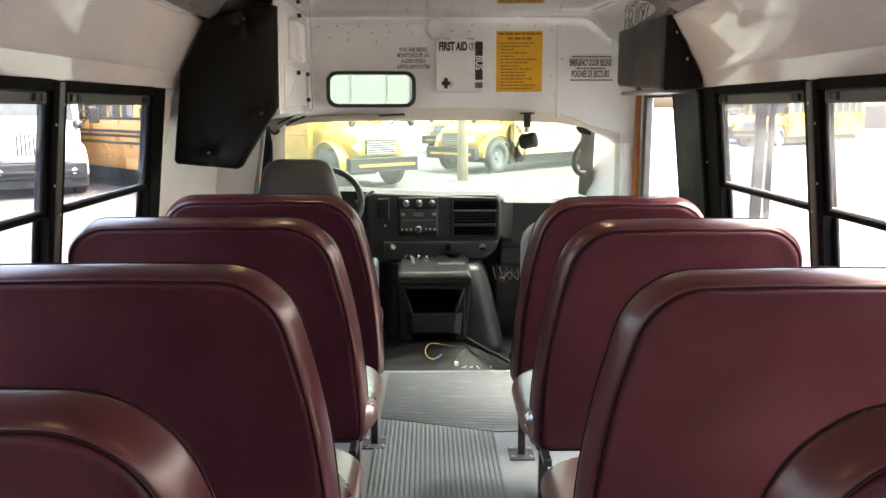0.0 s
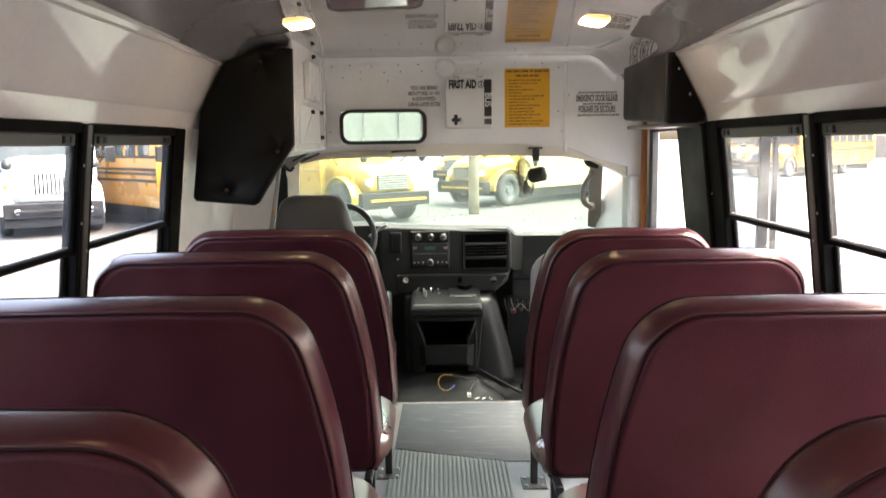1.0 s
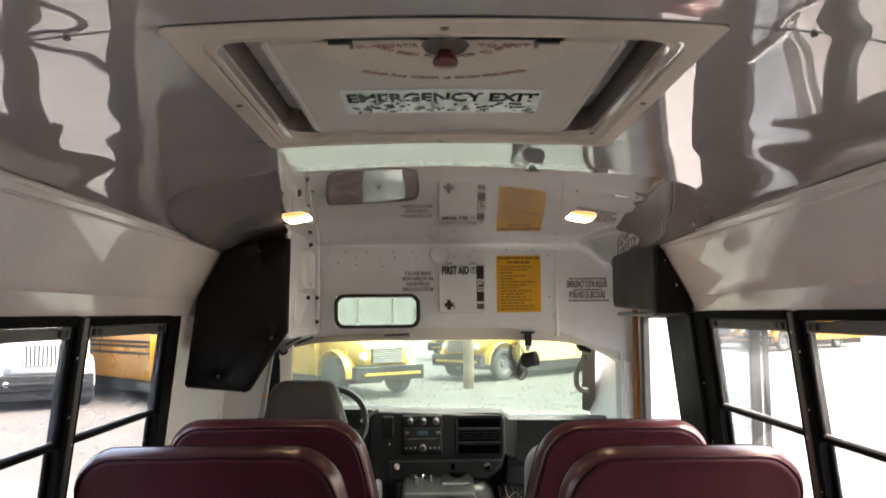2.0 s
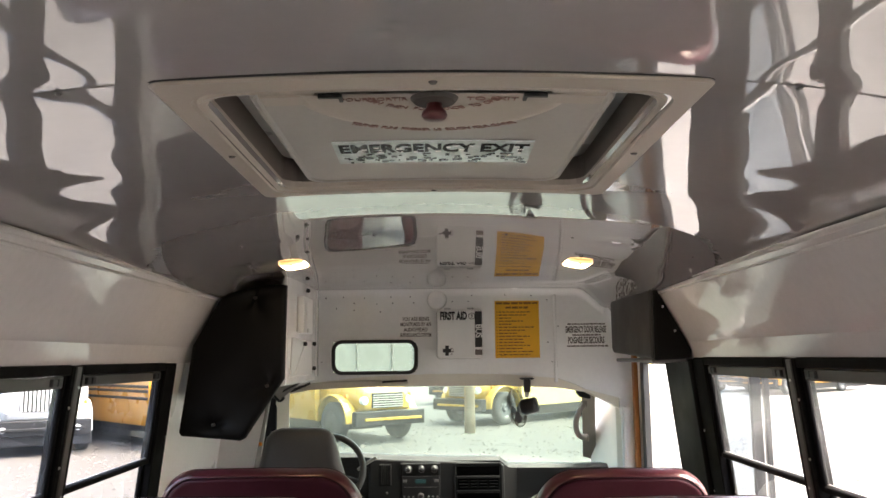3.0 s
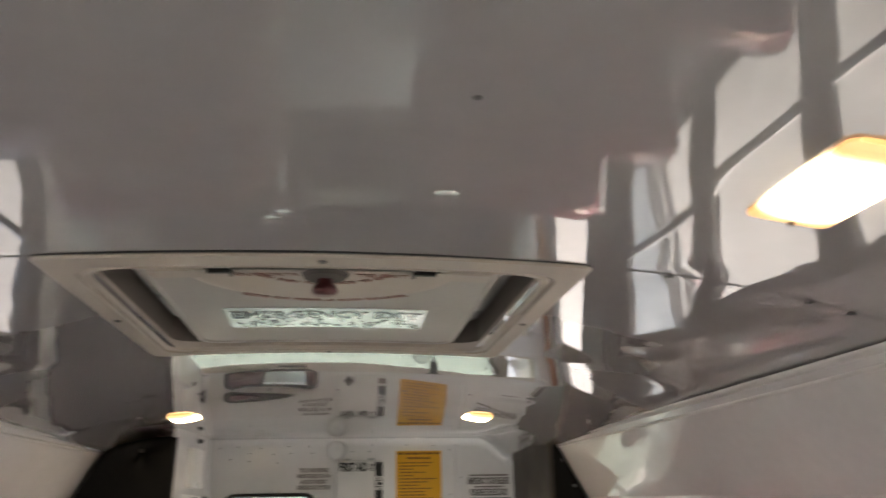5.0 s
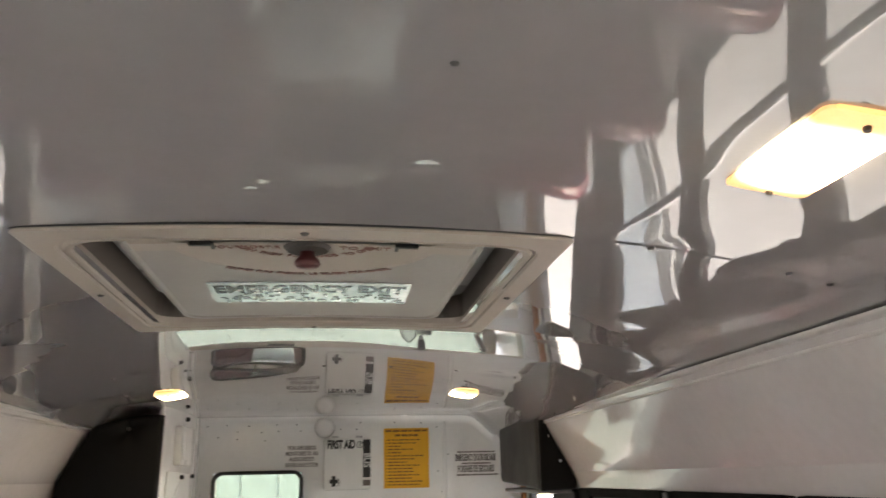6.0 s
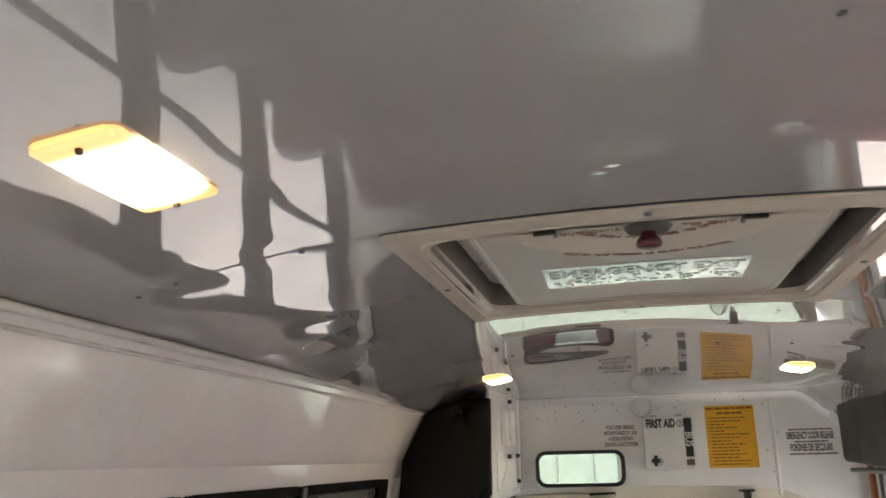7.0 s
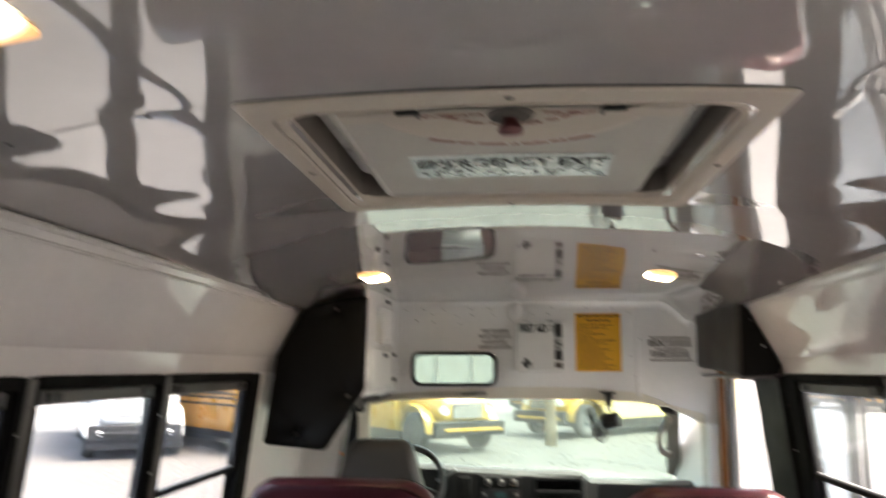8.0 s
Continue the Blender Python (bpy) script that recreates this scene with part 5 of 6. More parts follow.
# cubbies and centre vents
cub = part("cubby_frame", ring_loft([[(x, YD - 0.006, z) for x, z in round_rect(0.285, 0.245, 0.02, 4, 0.245, 0.782)], [(x, YD - 0.010, z) for x, z in round_rect(0.275, 0.235, 0.018, 4, 0.245, 0.782)],
                                  [(x, YD - 0.006, z) for x, z in round_rect(0.262, 0.222, 0.014, 4, 0.245, 0.782)], [(x, YD + 0.002, z) for x, z in round_rect(0.258, 0.218, 0.014, 4, 0.245, 0.782)]]), M_DASH2, dash, "dark cubby frame")
# near-black blocks stand in for the shaded insides of cubbies and vents
for z in (0.858, 0.704):
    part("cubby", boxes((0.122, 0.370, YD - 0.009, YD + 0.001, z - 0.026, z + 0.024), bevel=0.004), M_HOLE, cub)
for z in (0.822, 0.740):
    part("shelf_edge", boxes((0.118, 0.372, YD - 0.020, YD - 0.004, z - 0.006, z + 0.006), bevel=0.003), M_DASH, cub)
for x0, x1 in ((0.128, 0.188), (0.196, 0.240), (0.250, 0.300), (0.306, 0.365)):
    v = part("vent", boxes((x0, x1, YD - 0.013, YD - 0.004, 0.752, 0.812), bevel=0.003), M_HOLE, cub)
    for k in range(3):
        part("slat", boxes((x0 + 0.004, x1 - 0.004, YD - 0.019, YD - 0.012, 0.763 + 0.017 * k, 0.768 + 0.017 * k)), M_DASH, v)
# lighter sockets and the small slot on the lip
for x, r in ((-0.245, 0.018), (0.290, 0.022)):
    part("power_socket", lathe([(r, 4.788), (r, 4.796), (r * 0.7, 4.796), (r * 0.7, 4.788), (r, 4.788)], 18, "y", (x, 0, 0.607 if x < 0 else 0.603)), M_LIGHTGREY if x < 0 else M_LATCH, dash, "round power socket", True)
part("slot", boxes((0.075, 0.098, 4.789, 4.797, 0.588, 0.622), bevel=0.002), M_HOLE, dash)
# column stalk
part("stalk", tube([(-0.44, 4.60, 0.90), (-0.38, 4.56, 0.945), (-0.335, 4.53, 0.972)], 0.009, 8), M_LIGHTGREY, dash, "grey column shift lever", True)

# steering wheel
whl = thing("steering_wheel", "dark grey four-spoke steering wheel", "steering wheel")
pts = [(0.195 * math.cos(2 * math.pi * k / 40), 0.195 * math.sin(2 * math.pi * k / 40), 0) for k in range(40)]
part("rim", tube(pts, 0.0180, 12, True), M_WHEELRIM, whl, smooth=True)
part("hub", lathe([(0.0, 0.0), (0.07, 0.0), (0.085, -0.03), (0.06, -0.07), (0.0, -0.07)], 20, "z"), M_DASH, whl, smooth=True)
for a in (200, 340, 250, 290):
    c, s = math.cos(radians(a)), math.sin(radians(a))
    part("spoke", tube([(0.06 * c, 0.06 * s, -0.02), (0.19 * c, 0.19 * s, 0)], 0.014, 8), M_DASH, whl, smooth=True)
part("column", tube([(0, 0, -0.05), (0, 0, -0.35)], 0.045, 14), M_DASH2, whl, smooth=True)
whl.matrix_basis = Matrix.Translation((-0.60, 4.52, 0.905)) @ Matrix.Rotation(radians(66), 4, "X")

# driver's seat
drv = thing("driver_seat", "dark grey vinyl high-back driver's seat", "driver seat")


def back_ring(z, hw, y0, y1, r=0.05):
    return [(x, y, z) for x, y in round_rect(2 * hw, y1 - y0, r, 4, 0.0, (y0 + y1) / 2)]


rings = [back_ring(0.42, 0.24, 0.0, 0.16), back_ring(0.60, 0.255, -0.02, 0.13), back_ring(0.80, 0.245, -0.045, 0.10), back_ring(0.93, 0.222, -0.06, 0.075), back_ring(1.02, 0.197, -0.068, 0.06),
         back_ring(1.09, 0.180, -0.072, 0.05), back_ring(1.14, 0.163, -0.072, 0.045, 0.045), back_ring(1.168, 0.14, -0.066, 0.038, 0.04), back_ring(1.182, 0.105, -0.05, 0.025, 0.03)]
part("backrest", ring_loft(rings), M_DRIVER, drv, smooth=True)
part("seat", boxes((-0.26, 0.26, 0.08, 0.58, 0.30, 0.46), bevel=0.05, segs=4), M_DRIVER, drv, smooth=True)
part("base", boxes((-0.2, 0.2, 0.1, 0.5, 0.0, 0.30), bevel=0.02), M_DASH2, drv)
part("armrest", boxes((0.322, 0.368, -0.02, 0.24, 0.43, 0.650), bevel=0.020, segs=4), M_MIDGREY, drv, "light grey folded armrest", True)
part("recliner_cover", boxes((0.345, 0.392, 0.0, 0.18, 0.29, 0.40), bevel=0.020, segs=4), M_MIDGREY, drv, "light grey plastic recliner cover", True)
part("lever", boxes((0.345, 0.372, 0.05, 0.12, 0.22, 0.29), bevel=0.012, segs=3), M_MIDGREY, drv, "", True)
drv.matrix_basis = pose(-0.665, 4.0, 0.0)

# engine cover and console
eng = thing("engine_cover", "black rubber-covered engine hump with folded edges", "engine cover")
hull = [[(-0.23, 4.70, 0.03), (0.20, 4.77, 0.03), (0.42, 5.05, 0.03), (-0.40, 5.05, 0.03)], [(-0.24, 4.74, 0.16), (0.20, 4.77, 0.16), (0.39, 5.05, 0.16), (-0.38, 5.05, 0.16)],
        [(-0.25, 4.78, 0.36), (0.20, 4.78, 0.36), (0.34, 5.05, 0.36), (-0.36, 5.05, 0.36)], [(-0.25, 4.78, 0.52), (0.20, 4.78, 0.52), (0.30, 5.05, 0.54), (-0.34, 5.05, 0.54)]]
bm = bmesh.new()
bm.from_mesh(ring_loft(hull))
bmesh.ops.bevel(bm, geom=list(bm.edges), offset=0.03, segments=4, profile=0.5, affect="EDGES")
part("cover", bm, M_CABFLOOR, eng, smooth=True)
wing = []
for z, xr in ((0.0, 0.415), (0.05, 0.408), (0.12, 0.392), (0.20, 0.372), (0.30, 0.348), (0.40, 0.322), (0.48, 0.296), (0.52, 0.27)):
    yf = 4.60 + 0.10 * z + (0.03 if z > 0.5 else 0.0)
    ring = [(0.13, yf + 0.03, z), (0.19, yf, z)]
    for k in range(7):
        a = radians(90 * k / 6)
        ring.append((xr - 0.12 + 0.12 * math.sin(a), yf + 0.10 * (1 - math.cos(a)) + 0.004 * noise.noise(Vector((k, z * 9, 0))), z))
    wing.append(ring + [(xr + 0.02, 5.05, z), (0.13, 5.05, z)])
part("side_wing", ring_loft(wing), M_CABFLOOR, eng, "moulded rubber side of the hump", True)
part("crease", tube(smooth_line([(0.19, 4.585, 0.10), (0.27, 4.50, 0.075), (0.36, 4.42, 0.045), (0.42, 4.38, 0.02)], 6), 0.010, 8), M_CABFLOOR, eng, "folded rubber crease", True)

con = thing("engine_console", "black plastic engine console with an open bin and cup holder", "console")
YC = 4.58


def con_ring(z, x0, x1, y0, y1, r=0.03):
    return [(x, y, z) for x, y in round_rect(x1 - x0, y1 - y0, r, 5, (x0 + x1) / 2, (y0 + y1) / 2)]


body_rings = [con_ring(0.088, -0.178, 0.168, YC + 0.02, 4.90), con_ring(0.105, -0.192, 0.182, YC + 0.008, 4.90), con_ring(0.25, -0.202, 0.198, YC, 4.90), con_ring(0.415, -0.212, 0.212, YC - 0.002, 4.90), con_ring(0.425, -0.215, 0.215, YC - 0.004, 4.90)]
part("body", ring_loft([[(x, max(y, YC + 0.17), z) for x, y, z in r] for r in body_rings]), M_CONSOLE, con, "console body", False)
part("cheek", prism([(-0.180, 0.090), (-0.192, 0.105), (-0.213, 0.424), (-0.168, 0.424), (-0.172, 0.395), (-0.128, 0.256), (-0.132, 0.090)], 0.175, "y", YC, 0.006, 2), M_CONSOLE, con)
part("cheek", prism([(0.170, 0.090), (0.182, 0.105), (0.213, 0.424), (0.166, 0.424), (0.168, 0.395), (0.120, 0.256), (0.122, 0.090)], 0.175, "y", YC, 0.006, 2), M_CONSOLE, con)
# bin floor and back carry the bin's inner shade as near-black colour
part("bin_floor", boxes((-0.130, 0.122, YC + 0.002, YC + 0.175, 0.090, 0.245)), M_HOLE, con, "bin floor, near-black for shade")
part("bin_back", boxes((-0.18, 0.18, YC + 0.160, YC + 0.169, 0.25, 0.42)), M_HOLE, con, "bin back, near-black for shade")
part("head_strip", boxes((-0.175, 0.172, YC - 0.001, YC + 0.17, 0.397, 0.424), bevel=0.005), M_CONSOLE, con)
lid = prism([(YC - 0.012, 0.428), (YC - 0.014, 0.470), (YC + 0.014, 0.496), (4.92, 0.578), (4.92, 0.428)], 0.446, "x", -0.222)
for v in lid.verts:
    if v.co.z > 0.48:
        v.co.x *= 0.90
    elif v.co.y < YC:
        v.co.x *= 0.97
bmesh.ops.bevel(lid, geom=list(lid.edges), offset=0.012, segments=3, profile=0.5, affect="EDGES")
part("top", lid, M_CONSOLE, con, "moulded console lid", False)
part("deck_step", prism([(YC + 0.10, 0.519), (YC + 0.12, 0.532), (4.90, 0.585), (4.90, 0.560)], 0.17, "x", 0.015, 0.004, 1), M_CONSOLE, con, "raised cup holder deck")
part("hinge_ridge", boxes((-0.19, 0.19, YC - 0.017, YC - 0.010, 0.444, 0.450), bevel=0.002), M_DASH, con)
# bin: raised rim round a dark mouth, and a drawer-like front below
edge = [(-0.172, YC - 0.018, 0.395), (-0.140, YC - 0.022, 0.30), (-0.125, YC - 0.026, 0.258), (-0.10, YC - 0.028, 0.256), (0.09, YC - 0.028, 0.256), (0.117, YC - 0.026, 0.258), (0.132, YC - 0.022, 0.30), (0.168, YC - 0.018, 0.395)]
part("bin_lip", tube(edge, 0.0055, 8), M_DASH, con, "worn grey bin lip", True)
part("bin_front", ring_loft([[(x, YC - 0.010, z) for x, z in ((-0.165, 0.262), (0.160, 0.262), (0.150, 0.130), (-0.150, 0.130))], [(x, YC - 0.034, z) for x, z in ((-0.132, 0.252), (0.124, 0.252), (0.115, 0.150), (-0.12, 0.150))]]), M_CONSOLE, con)
part("cup_holder", lathe([(0.0, 0.545), (0.036, 0.545), (0.038, 0.572), (0.044, 0.574), (0.046, 0.560), (0.0, 0.540)], 24, "z", (0.115, YC + 0.215, 0)), M_HOLE, con, "round cup holder")
random.seed(3)
for i in range(9):
    x, y = random.uniform(-0.17, -0.02), YC + random.uniform(0.10, 0.24)
    part("clip", lathe([(0.0, 0.525), (0.010, 0.525), (0.008, 0.552 + 0.012 * random.random()), (0.0, 0.566)], 6, "z", (x, y, 0)), (M_STEEL, M_LATCH, M_CHROME, M_KNOB)[i % 4], con)
part("edge_line", boxes((0.168, 0.176, YC - 0.006, YC + 0.002, 0.12, 0.40), bevel=0.002), M_LATCH, con)

# loose wires and scraps on the cab floor
w = thing("loose_wires", "cut yellow and black wires with a blue end on the floor", "wires")
pts = smooth_line([(0.03, 4.48, 0.100), (-0.025, 4.47, 0.106), (-0.052, 4.44, 0.082), (-0.045, 4.40, 0.056), (-0.012, 4.37, 0.045), (0.02, 4.385, 0.052)], 8)
part("yellow_wire", tube(pts, 0.0023, 6), M_YELLOWWIRE, w, "yellow wire", True)
part("blue_end", tube([(0.02, 4.385, 0.052), (0.038, 4.405, 0.062)], 0.005, 6), M_BLUEWIRE, w, "blue connector", True)
pts = smooth_line([(0.03, 4.48, 0.100), (0.11, 4.47, 0.085), (0.17, 4.45, 0.08), (0.15, 4.40, 0.07), (0.125, 4.35, 0.05), (0.12, 4.31, 0.04)], 8)
part("black_wire", tube(pts, 0.004, 6), M_LATCH, w, "black wire", True)
part("connector", boxes((0.108, 0.130, 4.30, 4.335, 0.025, 0.045), bevel=0.004), M_WHITEBIT, w, "white connector")
random.seed(8)
for i in range(8):
    x, y = 0.15 + 0.25 * random.random(), 4.315 + 0.03 * random.random()
    sc = part("plastic_scrap", boxes((-0.006, 0.006, -0.004, 0.004, 0.0, 0.004), bevel=0.001), M_WHITEBIT)
    tagged(sc, "small white plastic scrap on the black floor", "scrap", "scraps on the cab floor")
    sc.matrix_basis = pose(x, y, 0.003 + 0.012 * random.random(), 0, 0, random.uniform(0, 180))

# hanging wires under the passenger side of the dash
w2 = thing("hanging_wires", "a few dark wires and one grey wire under the dashboard", "wires")
random.seed(21)
for i in range(3):
    a = Vector((0.36 + 0.04 * i, 4.86 + 0.02 * random.random(), 0.47))
    pts = [a, a + Vector((0.02, -0.03, -0.05 - 0.03 * random.random())), a + Vector((0.06, -0.02, -0.03)), a + Vector((0.09 + 0.03 * random.random(), 0.0, -0.08)), a + Vector((0.12, 0.05, -0.02))]
    part("wire", tube(smooth_line(pts, 6), 0.0024, 5), (M_RUBBER, M_MIDGREY, M_RUBBER)[i], w2, "", True)
part("relay", boxes((0.405, 0.435, 4.87, 4.90, 0.375, 0.40), bevel=0.006), M_KNOB, w2, "small dark red relay")

# fan at the windshield
fan = thing("dash_fan", "small black caged fan hanging from the windshield header", "fan")
part("bracket", boxes((0.474, 0.552, 4.50, 4.56, 1.392, 1.402), (0.496, 0.534, 4.512, 4.548, 1.322, 1.393), bevel=0.006), M_LATCH, fan)
part("joint", lathe([(0.0, 1.29), (0.013, 1.297), (0.013, 1.325), (0.0, 1.33)], 12, "z", (0.513, 4.53, 0)), M_STEEL, fan)
axis = Matrix.Translation((0.461, 4.52, 1.236)) @ Matrix.Rotation(radians(-25), 4, "Z") @ Matrix.Rotation(radians(-11), 4, "Y") @ Matrix.Scale(1.05, 4)
mot = lathe([(0.0, 0.018), (0.030, 0.018), (0.038, 0.028), (0.040, 0.036), (0.040, 0.098), (0.037, 0.104), (0.0, 0.106)], 22, "x")
mot.transform(axis)
part("motor", mot, M_LATCH, fan, "black motor housing", True)
bl = bmesh.new()
for k in range(4):
    a0 = 2 * math.pi * k / 4
    vs = []
    for r, da, x in ((0.015, -0.3, 0.0), (0.07, -0.45, -0.012), (0.085, 0.1, 0.0), (0.07, 0.5, 0.014), (0.015, 0.3, 0.004)):
        vs.append(bl.verts.new((x - 0.012, r * math.cos(a0 + da), r * math.sin(a0 + da))))
    bl.faces.new(vs)
bmesh.ops.solidify(bl, geom=list(bl.faces), thickness=0.003)
bl.transform(axis)
part("blades", bl, M_LATCH, fan, "black fan blades")
for k in range(20):
    a = 2 * math.pi * k / 20
    pts = [(-0.042, 0.018 * math.cos(a), 0.018 * math.sin(a)), (-0.040, 0.055 * math.cos(a), 0.055 * math.sin(a)), (-0.026, 0.088 * math.cos(a), 0.088 * math.sin(a)), (-0.004, 0.100 * math.cos(a), 0.100 * math.sin(a)),
           (0.016, 0.086 * math.cos(a), 0.086 * math.sin(a)), (0.026, 0.045 * math.cos(a), 0.045 * math.sin(a))]
    me = tube(smooth_line(pts, 3), 0.0016, 5)
    me.transform(axis)
    part("cage_wire", me, M_FANWIRE, fan)
me = tube([(-0.004, 0.101 * math.cos(2 * math.pi * k / 32), 0.101 * math.sin(2 * math.pi * k / 32)) for k in range(32)], 0.0025, 6, True)
me.transform(axis)
part("cage_hoop", me, M_FANWIRE, fan, "bronze wire cage")

# grab handle on the right pillar, sun visors
gh = thing("grab_handle", "taupe plastic curved grab handle on the windshield pillar", "handle")
part("grip", tube(smooth_line([(0.862, 4.71, 1.235), (0.834, 4.68, 1.205), (0.812, 4.665, 1.165), (0.806, 4.66, 1.125), (0.812, 4.665, 1.085), (0.836, 4.69, 1.058), (0.866, 4.72, 1.048)], 6), 0.0155, 10), M_HANDLE, gh, smooth=True)
for x, y, z in ((0.868, 4.722, 1.240), (0.872, 4.732, 1.046)):
    part("mount", boxes((x - 0.018, x + 0.018, y - 0.015, y + 0.02, z - 0.022, z + 0.022), bevel=0.009), M_HANDLE, gh)
cap = thing("pillar_cap", "black rubber cap at the top of the windshield pillar", "cap")
part("cap", prism([(0.816, 1.312), (0.834, 1.330), (0.902, 1.292), (0.902, 1.270), (0.872, 1.276), (0.838, 1.282)], 0.030, "y", 4.690, 0.006, 2), M_RUBBER, cap)
vis = thing("sun_visor", "grey sun visor with black edging folded under the header", "sun visor")
part("board", prism([(-0.925, 1.362), (-0.885, 1.418), (-0.735, 1.402), (-0.838, 1.312), (-0.868, 1.296)], 0.014, "y", 4.475, 0.005, 2), M_LIGHTGREY, vis)
part("edging", tube(smooth_line([(-0.925, 4.478, 1.358), (-0.870, 4.476, 1.292), (-0.838, 4.476, 1.308)], 5), 0.008, 8), M_LATCH, vis, "black edging", True)
part("strap", prism([(-0.85, 1.335), (-0.760, 1.382), (-0.748, 1.398), (-0.842, 1.352)], 0.006, "y", 4.468, 0.002, 1), M_LATCH, vis, "black strap")
vis2 = thing("sun_visor", "taupe sun visor folded flat under the windshield header", "sun visor")
part("board", prism([(-0.826, 1.322), (-0.714, 1.345), (-0.526, 1.355), (-0.165, 1.368), (-0.150, 1.378), (-0.170, 1.392), (-0.420, 1.396), (-0.700, 1.384), (-0.790, 1.352)], 0.020, "y", 4.545, 0.007, 2), M_TAUPE, vis2)
part("hinge_rod", tube([(-0.30, 4.541, 1.386), (-0.16, 4.541, 1.393)], 0.006, 8), M_LATCH, vis2, "black hinge rod", True)
part("clip", tube([(-0.815, 4.538, 1.340), (-0.705, 4.538, 1.386)], 0.009, 8), M_LATCH, vis2, "black visor clip", True)
belt = thing("seat_belt_guide", "pale grey cab pillar trim with a seat belt guide", "pillar trim")
part("pillar_trim", prism([(-1.050, 0.60), (-1.008, 0.60), (-0.900, 1.33), (-0.917, 1.335)], 0.02, "y", 4.42, 0.006), M_LIGHTGREY, belt)
part("guide", boxes((-0.962, -0.945, 4.405, 4.42, 1.055, 1.075), bevel=0.004), M_AMBER, belt)


# ---- outside: the parking lot ----
verts, faces = [], []
rad_steps = [0, 3, 6, 9, 12, 16, 20, 25, 30, 38, 48, 62, 85, 130, 220, 500, 1500, 3500]
NA = 72
for r in rad_steps:
    for k in range(NA):
        a = 2 * math.pi * k / NA
        x, y = r * math.cos(a), r * math.sin(a)
        verts.append((x, y, GROUND - 0.01 + (0.05 * noise.noise(Vector((x * 0.25, y * 0.25, 4))) if 6 < r < 100 else 0.0)))
for j in range(len(rad_steps) - 1):
    for k in range(NA):
        q = (k + 1) % NA
        faces.append((j * NA + k, j * NA + q, (j + 1) * NA + q, (j + 1) * NA + k))
structure("ground", mesh_of("ground", verts, faces, True), M_GRAVEL, "pale gravel bus yard")

# scattered stones in front of the windshield
random.seed(4)
sv, sf = [], []
for i in range(2600):
    x, y = random.uniform(-9, 9), random.uniform(12, 30)
    r = random.uniform(0.02, 0.055)
    z = GROUND + 0.012
    b = len(sv)
    for dx, dy, dz in ((1, 0, 0), (-0.5, 0.9, 0), (-0.6, -0.8, 0), (0, 0, 0.7)):
        sv.append((x + dx * r * random.uniform(0.7, 1.3), y + dy * r * random.uniform(0.7, 1.3), z + dz * r))
    sf += [(b, b + 1, b + 3), (b + 1, b + 2, b + 3), (b + 2, b, b + 3)]
tagged(part("gravel_stones", mesh_of("stones", sv, sf), mat("stone_grey", (0.085, 0.078, 0.072), 0.9, vary=0.4, scale=0.8, fine=5)), "loose grey gravel stones on the yard", "gravel", "", "stuff")


def wheel(parent, x, y, z, r=0.53, w=0.28):
    s = 1 if x > 0 else -1
    t = part("wheel", lathe([(r * 0.55, x - w / 2), (r * 0.93, x - w / 2), (r, x - w * 0.35), (r, x + w * 0.35), (r * 0.93, x + w / 2), (r * 0.55, x + w / 2), (r * 0.55, x - w / 2)], 28, "x", (0, y, z)), M_TYRE, parent, "black tyre", True)
    part("rim", lathe([(0.0, x + s * w * 0.30), (r * 0.12, x + s * w * 0.42), (r * 0.2, x + s * w * 0.40), (r * 0.26, x + s * w * 0.22), (r * 0.5, x + s * w * 0.28), (r * 0.57, x + s * w * 0.45), (r * 0.57, x - s * w * 0.2), (0.0, x - s * w * 0.2)], 20, "x", (0, y, z)), M_RIM, t, "grey steel rim")
    for k in range(8):
        a = 2 * math.pi * k / 8
        part("nut", lathe([(0.0, x + s * w * 0.24), (0.02, x + s * w * 0.24), (0.018, x + s * w * 0.36), (0.0, x + s * w * 0.36)], 6, "x", (0, y + 0.36 * r * math.cos(a), z + 0.36 * r * math.sin(a))), M_STEEL, t)


